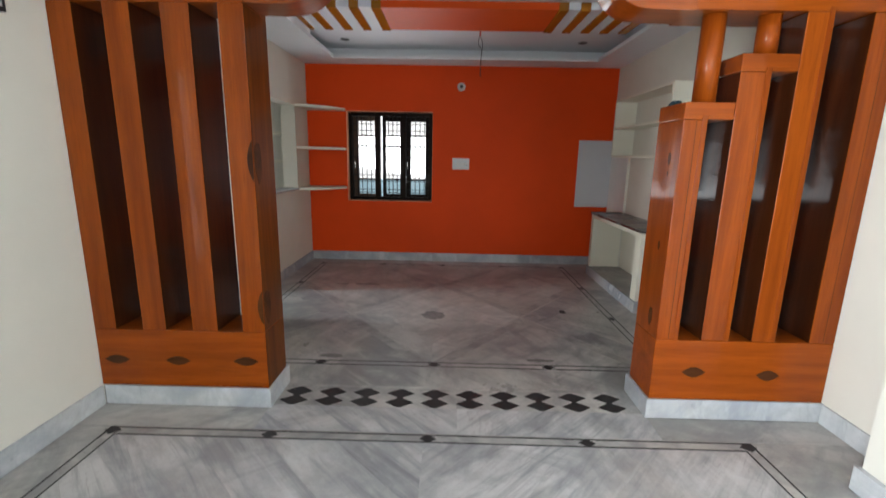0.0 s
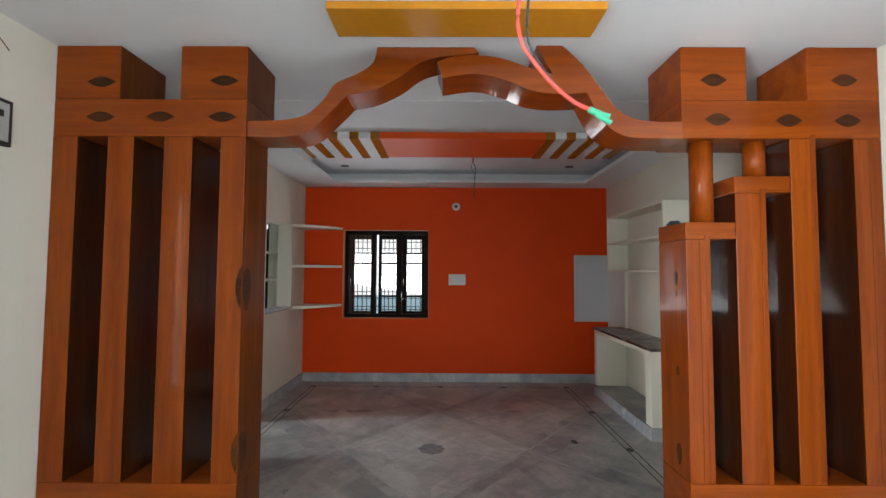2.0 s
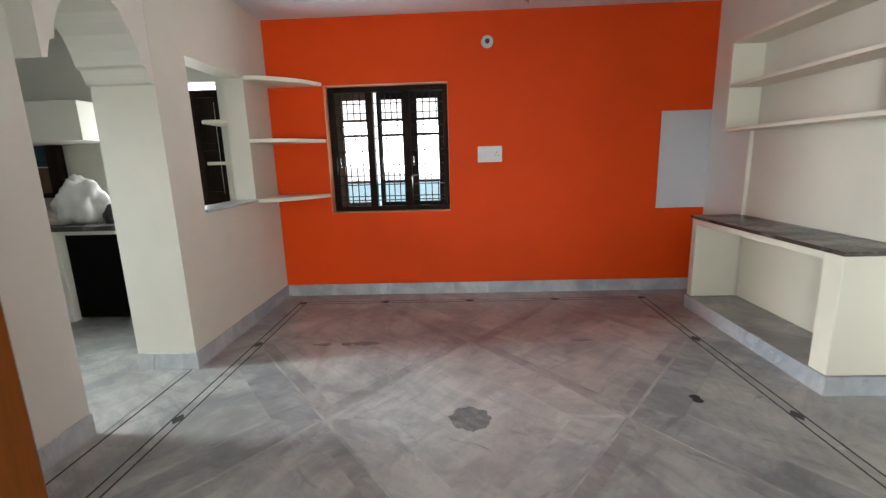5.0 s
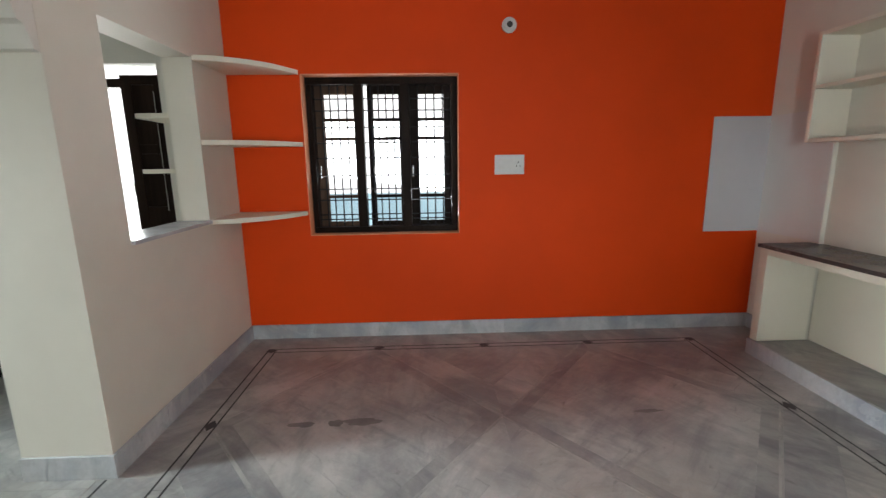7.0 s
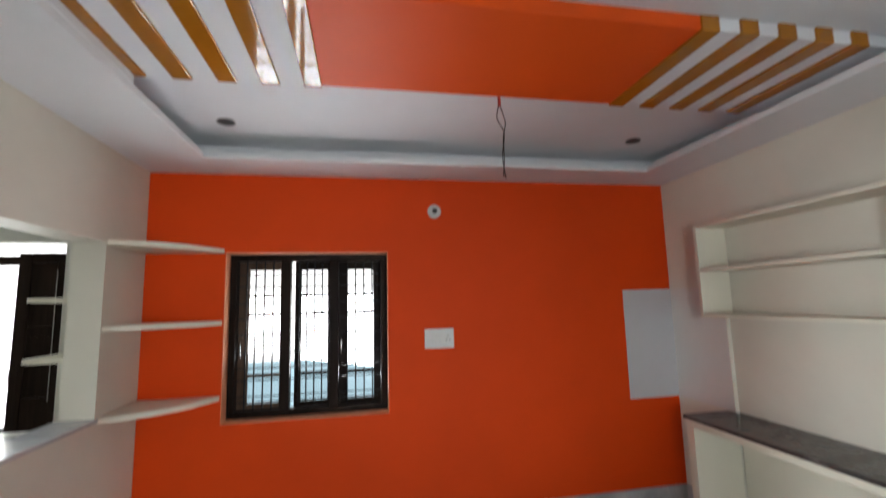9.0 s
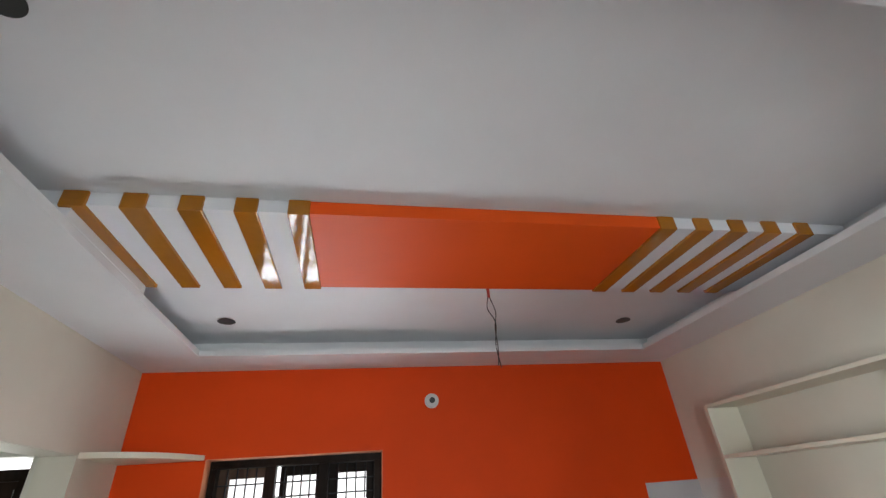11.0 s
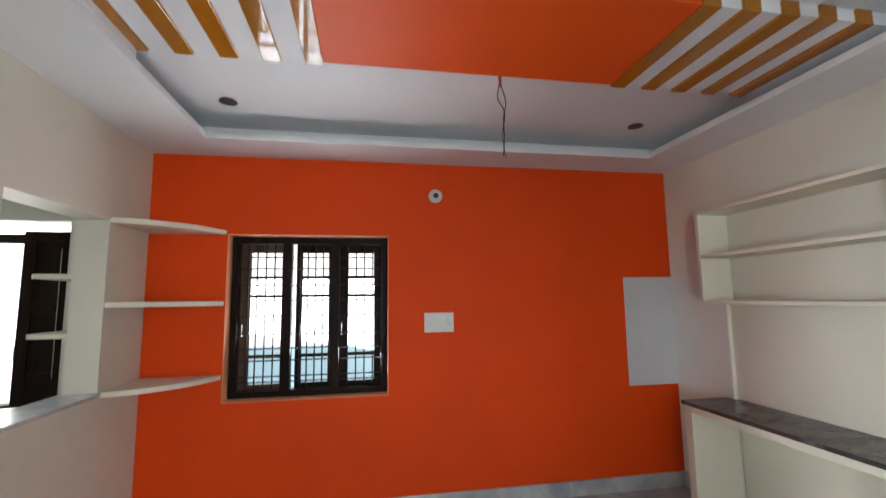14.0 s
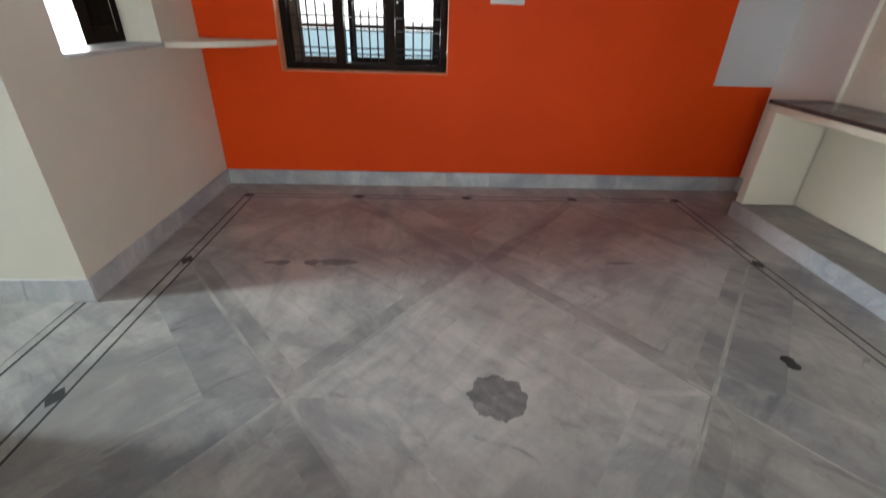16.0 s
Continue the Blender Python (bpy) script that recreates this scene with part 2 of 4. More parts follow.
# ---- mesh helpers ----
def add_box(bm, x0, x1, y0, y1, z0, z1, bevel=0.0):
    m = Matrix.LocRotScale(((x0 + x1) / 2, (y0 + y1) / 2, (z0 + z1) / 2), None, (x1 - x0, y1 - y0, z1 - z0))
    vs = bmesh.ops.create_cube(bm, size=1, matrix=m)["verts"]
    if bevel:
        es = list({e for v in vs for e in v.link_edges})
        bmesh.ops.bevel(bm, geom=es, offset=bevel, segments=2, affect="EDGES", profile=0.6)


def box(x0, x1, y0, y1, z0, z1, bevel=0.0):
    bm = bmesh.new()
    add_box(bm, x0, x1, y0, y1, z0, z1, bevel)
    return bm


def boxes(rows, bevel=0.0):
    bm = bmesh.new()
    for r in rows:
        add_box(bm, *r, bevel)
    return bm


def rod(bm, a, b, r, seg=10):
    a, b = Vector(a), Vector(b)
    m = Matrix.Translation((a + b) / 2) @ (b - a).to_track_quat("Z", "Y").to_matrix().to_4x4()
    bmesh.ops.create_cone(bm, cap_ends=True, segments=seg, radius1=r, radius2=r, depth=(b - a).length, matrix=m)


def prism(points, axis, lo, hi):
    """A closed outline in the plane across an axis, pulled from lo to hi."""
    bm = bmesh.new()

    def at(p, d):
        return (d, p[0], p[1]) if axis == "x" else (p[0], d, p[1]) if axis == "y" else (p[0], p[1], d)

    a = [bm.verts.new(at(p, lo)) for p in points]
    b = [bm.verts.new(at(p, hi)) for p in points]
    bm.faces.new(a)
    bm.faces.new(b[::-1])
    n = len(points)
    for i in range(n):
        bm.faces.new((a[i], b[i], b[(i + 1) % n], a[(i + 1) % n]))
    bmesh.ops.recalc_face_normals(bm, faces=bm.faces)
    return bm


def spline(ctrl, n=8):
    """A smooth line through control points."""
    out = []
    p = [ctrl[0], *ctrl, ctrl[-1]]
    for i in range(1, len(p) - 2):
        for k in range(n):
            t = k / n
            q = []
            for c in range(len(ctrl[0])):
                a, b, d, e = p[i - 1][c], p[i][c], p[i + 1][c], p[i + 2][c]
                q.append(0.5 * (2 * b + (d - a) * t + (2 * a - 5 * b + 4 * d - e) * t * t + (3 * b - a - 3 * d + e) * t ** 3))
            out.append(tuple(q))
    out.append(tuple(ctrl[-1]))
    return out


def tube(ctrl, r, seg=8):
    """A bent round cable through control points."""
    pts = [Vector(p) for p in spline(ctrl, 8)]
    bm = bmesh.new()
    rings = []
    for i, p in enumerate(pts):
        d = (pts[min(i + 1, len(pts) - 1)] - pts[max(i - 1, 0)]).normalized()
        q = d.to_track_quat("Z", "Y")
        rings.append([bm.verts.new(p + q @ Vector((r * math.cos(a), r * math.sin(a), 0))) for a in (2 * math.pi * k / seg for k in range(seg))])
    for u, v in zip(rings, rings[1:]):
        for k in range(seg):
            bm.faces.new((u[k], u[(k + 1) % seg], v[(k + 1) % seg], v[k]))
    bm.faces.new(rings[0][::-1])
    bm.faces.new(rings[-1])
    return bm


def mesh_ob(name, bm, material, smooth=False):
    me = bpy.data.meshes.new(name)
    bm.to_mesh(me)
    bm.free()
    me.materials.append(material)
    if smooth:
        me.shade_smooth()
    return new(name, me)


def part(name, bm, material, parent, label="", smooth=False):
    ob = mesh_ob(name, bm, material, smooth)
    ob.parent = parent
    if parent.type == "EMPTY":
        ob.matrix_parent_inverse = Matrix.Translation(-parent.location)
    if label:
        ob["label"] = label
    return ob


def thing(name, at, label, category, group="", kind=""):
    ob = new(name)
    ob.location = at
    ob.empty_display_size = 0.05
    return tagged(ob, label, category, group, kind)


def structure(name, bm, material, label):
    return tagged(mesh_ob(name, bm, material), label, name.split("_")[0], kind="structure")


# ---- plan ----
XL, XR, YB = -1.22, 3.0, 8.81          # back hall: left wall, right wall, orange wall
XF = -1.272                            # front hall: left wall
YP, YQ = 4.935, 5.215                   # wooden partition, front and back
WT = 0.23
WW = 0.185                             # thinner wall with the serving opening
ZC, ZT = 2.69, 2.84                   # ceiling border, ceiling inside the tray
NY0, NY1, NZ0, NZ1 = 7.51, 8.318, 1.06, 2.10   # serving opening
WX0, WX1, WZ0, WZ1 = -0.680, 0.515, 0.860, 2.090  # hall window
OY0, OY1 = 6.44, 7.17                  # arched way to the kitchen
XK = -1.63                             # kitchen face of the pier

# ---- walls ----
wall = structure("wall_north", boxes([
    (XL - 0.0, WX0, YB, YB + WT, -0.1, ZC), (WX1, XR + WT, YB, YB + WT, -0.1, ZC),
    (WX0, WX1, YB, YB + WT, -0.1, WZ0), (WX0, WX1, YB, YB + WT, WZ1, ZC)]), ORANGE, "bright orange painted plaster wall")
structure("wall_north_kitchen", boxes([
    (-4.6, -2.75, YB, YB + WT, -0.1, ZC), (-1.72, XL - 0.0, YB, YB + WT, -0.1, ZC),
    (-2.75, -1.72, YB, YB + WT, -0.1, 0.884), (-2.75, -1.72, YB, YB + WT, 2.17, ZC)]), CREAM, "cream painted kitchen wall with a window opening")
structure("wall_west", boxes([
    (XL - WW, XL, OY1, NY0, -0.1, ZC), (XL - WW, XL, NY1, YB, -0.1, ZC),
    (XL - WW, XL, NY0, NY1, -0.1, NZ0 - 0.02), (XL - WW, XL, NY0, NY1, NZ1, ZC),
    (XK, XL - WW, OY1, OY1 + 0.30, -0.1, ZC)]), WHITE, "white painted wall with a serving opening")
structure("wall_west_near", boxes([(XF - WT, XF, -0.6, 0.5, -0.1, ZC + 0.3), (XF - WT, XF, 0.5, 1.5, 2.25, ZC + 0.3), (XF - WT, XF, 0.5, 1.5, -0.1, 0.0),
    (XF - WT, XF, 1.5, 3.53, -0.1, ZC + 0.3), (XF - WT, XF, 3.53, 3.87, 2.1, ZC + 0.3), (XF - WT, XF, 3.53, 3.87, -0.1, 0.6), (XF - WT, XF, 3.87, YQ, -0.1, ZC + 0.3), (-1.61, -1.35, YQ + 0.001, OY0, -0.1, ZC)]), CREAM, "cream painted plaster wall with a door and a slit window")
cusp = [(0.0, 1.86), (0.028, 1.865), (0.032, 1.885), (0.055, 1.945), (0.082, 1.957), (0.098, 2.03), (0.135, 2.11), (0.175, 2.16), (0.20, 2.21), (0.28, 2.26), (0.365, 2.275)]
arch = [(OY0, ZC)] + [(OY0 + d, z) for d, z in cusp] + [(OY1 - d, z) for d, z in cusp[-2::-1]] + [(OY1, ZC)]
structure("wall_west_arch", prism(arch, "x", XK + 0.002, XL - 0.002), CREAM, "cream cusped arch head over the kitchen way")
RB, RY0, RY1, RZ = 3.03, 6.762, 8.224, 2.205   # shallow recess behind counter and shelf
structure("wall_east", boxes([(XR, XR + WT, 4.386, RY0, -0.1, ZC + 0.3), (XR, XR + WT, RY1, YB, -0.1, ZC + 0.3), (XR, XR + WT, RY0, RY1, RZ, ZC + 0.3),
                              (RB, XR + WT, RY0, RY1, -0.1, RZ)]), WHITE, "white painted plaster wall with a shallow recess")
structure("wall_east_near", boxes([(2.70, XR + WT, -0.6, 4.385, -0.1, ZC + 0.3), (2.971, XR - 0.001, 4.386, YQ, -0.1, ZC - 0.001)]), CREAM, "cream painted plaster wall with a projecting pier")
structure("wall_south", boxes([(XF - WT, 0.9, -0.6 - WT, -0.6, -0.1, 3.0), (2.8, XR + WT, -0.6 - WT, -0.6, -0.1, 3.0),
                               (0.9, 2.8, -0.6 - WT, -0.6, 2.5, 3.0)]), CREAM, "cream wall with the wide entrance opening")
structure("wall_kitchen_west", boxes([(-4.6 - WT, -4.6, 5.2, YB, -0.1, ZC)]), CREAM, "cream kitchen wall")
structure("wall_kitchen_south", boxes([(-4.6, XF - WT - 0.001, 5.2 - WT, 5.2, -0.1, ZC)]), CREAM, "cream kitchen wall")

# ---- ceilings ----
TX0, TX1, TY0, TY1 = -0.78, 2.63, 5.66, 8.46
lip = 0.05
CV = 0.16
structure("ceiling", boxes([
    (XL - WT, XR, TY1, YB, ZC, ZC + 0.03), (XL - WT, XR, 4.48, TY0, ZC, ZC + 0.03),
    (XL - WT, TX0, TY0, TY1, ZC, ZC + 0.03), (TX1, XR, TY0, TY1, ZC, ZC + 0.03),
    (XL - WT, XR, TY1 + CV, YB, ZC + 0.03, 3.1), (XL - WT, XR, 4.48, TY0 - CV, ZC + 0.03, 3.1),
    (XL - WT, TX0 - CV, TY0 - CV, TY1 + CV, ZC + 0.03, 3.1), (TX1 + CV, XR, TY0 - CV, TY1 + CV, ZC + 0.03, 3.1),
    (TX0 - CV, TX1 + CV, TY0 - CV, TY1 + CV, ZT, 3.1)]), CEIL, "white plaster false ceiling with a sunken tray")
# thin ledge round the tray, with a shadow gap above it
ledge = thing("ceiling_ledge", (TX0, TY0, ZC), "thin white plaster ledge round the ceiling tray", "ceiling", kind="structure")
for r in ((TX0 - 0.004, TX1 + 0.004, TY1 - lip, TY1 + 0.004), (TX0 - 0.004, TX1 + 0.004, TY0 - 0.004, TY0 + lip),
          (TX0 - 0.004, TX0 + lip, TY0 + lip, TY1 - lip), (TX1 - lip, TX1 + 0.004, TY0 + lip, TY1 - lip)):
    part("ledge_strip", box(*r, ZC - 0.004, ZC + 0.035), CEIL, ledge)
structure("ceiling_front", boxes([(XF, XR - 0.05, -0.6, 4.479, 2.745, 3.1)]), CEIL, "white plaster ceiling over the front hall")
structure("ceiling_kitchen", boxes([(-4.6, XL - WT, 5.2, YB, ZC, 3.1)]), CEIL, "white kitchen ceiling")

# dropped band across the tray: orange centre and brown-white stripes
BY0, BY1, BZ = 6.81, 7.49, 2.78
band = thing("ceiling_band", (0.9, 7.15, BZ), "dropped ceiling band, orange centre between brown and white stripes", "ceiling panel")
part("white_panel", box(TX0 - CV + 0.002, TX1 + CV - 0.002, BY0, BY1, BZ, ZT - 0.001), CEIL, band)
part("end_block", box(TX0 - 0.12, TX0 + lip + 0.004, BY0 + 0.002, BY1 - 0.002, ZC + 0.0355, BZ - 0.0005), CEIL, band)
part("orange_panel", box(0.12, 1.72, BY0 - 0.004, BY1 + 0.004, BZ - 0.004, ZT - 0.002), ORANGE_C, band, "orange painted panel")
for k in range(5):
    for x in (-0.765 + 0.2 * k, 1.70 + 0.193 * k):
        part("stripe", box(x, x + 0.085, BY0 - 0.012, BY1 + 0.012, BZ - 0.014, ZT - 0.002, 0.003), GOLD, band, "glossy golden brown stripe")

def ceiling_hole(x, y):
    spot = thing("ceiling_light_hole", (x, y, ZT), "empty round downlight hole in the white ceiling", "light fitting", "downlight holes")
    bm = bmesh.new()
    bmesh.ops.create_cone(bm, cap_ends=True, segments=24, radius1=0.055, radius2=0.05, depth=0.006, matrix=pose(x, y, ZT - 0.003))
    part("dark_hole", bm, PLASTIC_D, spot)

for x, y in ((-0.52, 8.16), (2.30, 8.16), (-0.52, 6.04), (2.33, 6.04)):
    ceiling_hole(x, y)

# ---- orange wall window ----
FY = YB + 0.12
win = thing("window_1", (-0.07, FY, WZ0), "dark wooden three-light window with iron grille and glazed shutters", "window", kind="structure")
part("window_frame", boxes([
    (WX0, WX1, FY, FY + 0.09, WZ1 - 0.055, WZ1), (WX0, WX1, FY, FY + 0.09, WZ0, WZ0 + 0.05),
    (WX0, WX0 + 0.05, FY, FY + 0.09, WZ0 + 0.05, WZ1 - 0.055), (WX1 - 0.055, WX1, FY, FY + 0.09, WZ0 + 0.05, WZ1 - 0.055),
    (-0.305, -0.235, FY, FY + 0.09, WZ0 + 0.05, WZ1 - 0.055), (0.06, 0.13, FY, FY + 0.09, WZ0 + 0.05, WZ1 - 0.055)], 0.004), DARKWOOD, win)
lights = [(WX0 + 0.05, -0.305), (-0.235, 0.06), (0.13, WX1 - 0.055)]
za, zb = WZ0 + 0.05, WZ1 - 0.055
panes = [(-0.56, -0.325), (-0.165, 0.04), (0.195, 0.405)]
for i, (a, b) in enumerate(lights):
    g = bmesh.new()
    for k in range(4):
        x = a + (b - a) * (0.20 + 0.20 * k)
        rod(g, (x, FY + 0.045, za), (x, FY + 0.045, zb), 0.006, 6)
    for z in (0.06, 0.10, 0.22, 0.31, 0.42, 0.56, 0.68, 0.80, 0.93, 1.02):
        rod(g, (a, FY + 0.040, za + z), (b, FY + 0.040, za + z), 0.005, 6)
    part("grille", g, IRON, win, "black iron window grille")
    # glazed shutter, hung outside
    p0, p1 = panes[i]
    s0, s1 = (a - 0.02 if i != 1 else a + 0.022), b + 0.02
    y0, y1 = FY + 0.092, FY + 0.125
    sh = part("shutter", boxes([
        (s0, p0, y0, y1, za - 0.02, zb + 0.02), (p1, s1, y0, y1, za - 0.02, zb + 0.02),
        (p0, p1, y0, y1, za - 0.02, 0.945), (p0, p1, y0, y1, 1.972, zb + 0.02)]
        + [(p0, p1, y0 + 0.004, y1 - 0.004, z - 0.013, z + 0.013) for z in (1.155, 1.625, 1.774)], 0.003), BROWNWOOD if i == 0 else DARKWOOD, win)
    pane = part("pane", box(p0, p1, y0 + 0.015, y0 + 0.019, 0.945, 1.972), GLASS, sh)
    pane.visible_shadow = False
    part("handle", box(s0 + 0.030, s0 + 0.044, y0 - 0.014, y0 - 0.0005, za + 0.40, za + 0.50, 0.003), STEEL, sh, "small steel handle")
# thin lining of the orange reveal; its pale peach colour paints in the window light
part("reveal", boxes([(WX0 + 0.0005, WX0 + 0.004, YB - 0.002, FY, WZ0 + 0.004, WZ1 - 0.004), (WX1 - 0.004, WX1 - 0.0005, YB - 0.002, FY, WZ0 + 0.004, WZ1 - 0.004),
                      (WX0 + 0.0005, WX1 - 0.0005, YB - 0.002, FY, WZ0 + 0.0005, WZ0 + 0.004), (WX0 + 0.0005, WX1 - 0.0005, YB - 0.002, FY, WZ1 - 0.004, WZ1 - 0.0005)]),
     paint("daylit_reveal_peach", (0.82, 0.33, 0.17), 0.5, 0.08), win, "orange reveal, window light put into its pale peach colour")
# daylight beyond the window
structure("backdrop", boxes([(-2.0, 2.2, 10.6, 10.65, 1.081, 4.0)]), DAY, "glaring white daylight outside the window")
structure("backdrop_low", boxes([(-2.0, 2.2, 10.58, 10.63, -0.5, 1.08)]), DAYB, "pale blue daylit wall outside the window")
structure("backdrop_kitchen", boxes([(-5.0, -2.05, 10.4, 10.45, -0.5, 4.0)]), DAY, "glaring white daylight outside the kitchen window")

# ---- curved corner shelves ----
for z in (2.10, 1.575, 1.045):
    sh = thing("corner_shelf", (-1.1, 8.7, z), "white painted quarter-round corner shelf on the walls", "shelf", "corner shelves")
    rim = spline([(XL + 0.002, 8.325), (-1.05, 8.375), (-0.83, 8.55), (-0.688, 8.805)], 6)
    bm = prism([(XL + 0.002, YB - 0.002)] + rim, "z", z - 0.016, z + 0.016)
    part("board", bm, SHELFW, sh)

# ---- serving opening: sill and kitchen shelves ----
sill = structure("window_sill", box(XL - WW - 0.02, XL + 0.02, NY0 + 0.001, NY1 - 0.001, NZ0 - 0.022, NZ0, 0.003), MARBLE_S, "grey marble sill in the serving opening")
for z in (1.39, 1.757):
    sh = thing("niche_shelf", (-1.6, 8.5, z), "small white shelf board beyond the serving opening", "shelf", "kitchen corner shelves")
    part("board", prism([(XL - WW - 0.002, YB - 0.002), (XL - WW - 0.002, 8.40)] + [(-1.66, 8.405), (-1.70, 8.45), (-1.72, 8.805)], "z", z - 0.014, z + 0.014), SHELFW, sh)

# ---- kitchen window and shutter ----
kw = thing("window_2", (-2.3, YB, 1.05), "dark wooden kitchen window with one shutter swung open", "window", kind="structure")
part("window_frame", boxes([(-2.75, -2.69, YB + 0.10, YB + 0.18, 0.885, 2.169), (-1.78, -1.721, YB + 0.10, YB + 0.18, 0.885, 2.169),
                            (-2.69, -1.78, YB + 0.10, YB + 0.18, 2.02, 2.085), (-2.69, -1.78, YB + 0.10, YB + 0.18, 0.885, 0.905)], 0.003), DARKWOOD, kw)
leaf = part("shutter", boxes([(-2.03, -1.955, YB + 0.045, YB + 0.095, 0.908, 2.10), (-1.79, -1.735, YB + 0.05, YB + 0.095, 0.908, 2.10), (-1.955, -1.79, YB + 0.05, YB + 0.095, 0.908, 1.11),
                              (-1.955, -1.79, YB + 0.05, YB + 0.095, 2.03, 2.10), (-1.955, -1.79, YB + 0.05, YB + 0.095, 1.52, 1.59)], 0.003), DARKWOOD, kw, "dark shutter swung open")
part("shutter_panel", boxes([(-1.955, -1.79, YB + 0.062, YB + 0.085, 1.11, 1.52), (-1.955, -1.79, YB + 0.062, YB + 0.085, 1.59, 2.03)], 0.0015), DARKWOOD, leaf)
part("edge_strip", box(-1.794, -1.788, YB + 0.044, YB + 0.0495, 1.08, 1.98, 0.001), STEEL, leaf, "thin steel edge strip")
part("bolt", box(-2.045, -2.031, YB + 0.06, YB + 0.075, 1.20, 1.30, 0.002), STEEL, leaf)

# ---- right wall: counter, hanging shelf, bare patch ----
CX, CY0, CY1, CZ = 2.63, 6.76, 8.29, 0.80
counter = thing("counter", (2.8, 7.5, 0), "white plastered counter with black granite top and marble plinth", "counter")
part("end_panel", box(CX, RB - 0.001, CY0 + 0.003, CY0 + 0.13, 0.115, CZ, 0.004), SHELFW, counter)
part("end_panel", box(CX, XR - 0.001, CY1 - 0.075, CY1 - 0.006, 0.115, CZ, 0.004), SHELFW, counter)
part("back_panel", box(RB - 0.012, RB - 0.001, CY0 + 0.131, CY1 - 0.076, 0.12, CZ - 0.04), SHELFW, counter)
part("front_rail", box(CX, RB - 0.014, CY0 + 0.131, CY1 - 0.076, CZ - 0.045, CZ, 0.003), SHELFW, counter)
part("plinth", boxes([(CX + 0.004, RB - 0.002, CY0 + 0.004, RY1 - 0.002, 0.0, 0.112), (CX + 0.004, XR - 0.002, RY1 - 0.002, CY1 - 0.008, 0.0, 0.112)]), MARBLE_G, counter, "raised grey marble plinth floor")
part("plinth_facing", boxes([(CX - 0.016, CX + 0.003, CY0 - 0.016, CY1, 0.0, 0.114), (CX + 0.003, XR - 0.001, CY0 - 0.016, CY0 + 0.001, 0.0, 0.114)], 0.002), MARBLE_S, counter, "pale marble plinth facing")
part("slab", boxes([(CX - 0.012, XR - 0.001, CY0 - 0.012, CY1 + 0.008, CZ + 0.001, CZ + 0.026), (XR - 0.001, RB - 0.001, RY0 + 0.002, RY1 - 0.002, CZ + 0.001, CZ + 0.026)], 0.0), GRANITE, counter, "black granite slab")

SX, SY0, SY1 = 2.778, 6.79, 8.215
shelf = thing("wall_shelf", (2.88, 7.5, 1.53), "white painted open shelf unit fixed on the wall", "shelf")
for z in (1.535, 1.87, 2.195):
    part("board", box(SX, RB - 0.001, SY0 + 0.031, SY1 - 0.031, z - 0.015, z + 0.0085, 0.003), SHELFW, shelf)
part("side_panel", box(SX, RB - 0.001, SY0, SY0 + 0.03, 1.52, 2.204, 0.003), SHELFW, shelf)
part("side_panel", box(SX, RB - 0.001, SY1 - 0.03, SY1, 1.52, 2.204, 0.003), SHELFW, shelf)

patch = thing("bare_wall_patch", (2.8, YB, 0.84), "unpainted pale grey putty patch round the wall corner", "wall patch")
part("putty_panel", box(2.535, XR - 0.0005, YB - 0.006, YB - 0.0005, 0.835, 1.75), GREY, patch)
part("putty_panel", box(XR - 0.0025, XR - 0.0005, RY1 + 0.004, YB - 0.0065, 0.835, 1.75), paint("pale_putty", (0.68, 0.665, 0.64), 0.7, 0.08), patch)

# ---- small fittings on the orange wall ----
sw = thing("switch_plate", (0.915, YB, 1.30), "white plastic modular switch plate on the orange wall", "switch")
part("plate", box(0.795, 1.03, YB - 0.012, YB - 0.0005, 1.325, 1.477, 0.004), PLASTIC, sw)
for k in range(4):
    part("switch", box(0.815 + 0.031 * k, 0.843 + 0.031 * k, YB - 0.016, YB - 0.0125, 1.361, 1.441, 0.0015), PLASTIC, sw)
sk = part("socket", box(0.945, 1.015, YB - 0.016, YB - 0.0125, 1.361, 1.441, 0.0015), PLASTIC, sw, "three-pin socket")
for dx, dz in ((0, 0.018), (-0.014, -0.012), (0.014, -0.012)):
    part("pin_hole", box(0.977 + dx, 0.985 + dx, YB - 0.0175, YB - 0.0165, 1.396 + dz, 1.406 + dz), PLASTIC_D, sk)
rose = thing("lamp_holder", (0.895, YB, 2.42), "round white lamp holder with a dark centre", "lamp holder")
for r, d0, d1, mt, nm in ((0.055, 0.0, 0.018, PLASTIC, "base"), (0.038, 0.018, 0.034, PLASTIC, "collar"), (0.022, 0.034, 0.039, PLASTIC_D, "socket_hole")):
    bm = bmesh.new()
    rod(bm, (0.895, YB - 0.0005 - d0, 2.42), (0.895, YB - 0.0005 - d1, 2.42), r, 28)
    part(nm, bm, mt, rose)

cap = thing("lamp_holder", (XL, 7.12, 2.48), "round white lamp holder fixed over the kitchen archway", "lamp holder")
for r, d0, d1, mt, nm in ((0.05, 0.0, 0.016, PLASTIC, "base"), (0.035, 0.016, 0.032, PLASTIC, "collar"), (0.02, 0.032, 0.036, PLASTIC, "socket_hole")):
    bm = bmesh.new()
    rod(bm, (XL + d0 - 0.0015, 7.12, 2.48), (XL + d1 - 0.0015, 7.12, 2.48), r, 28)
    part(nm, bm, mt, cap)

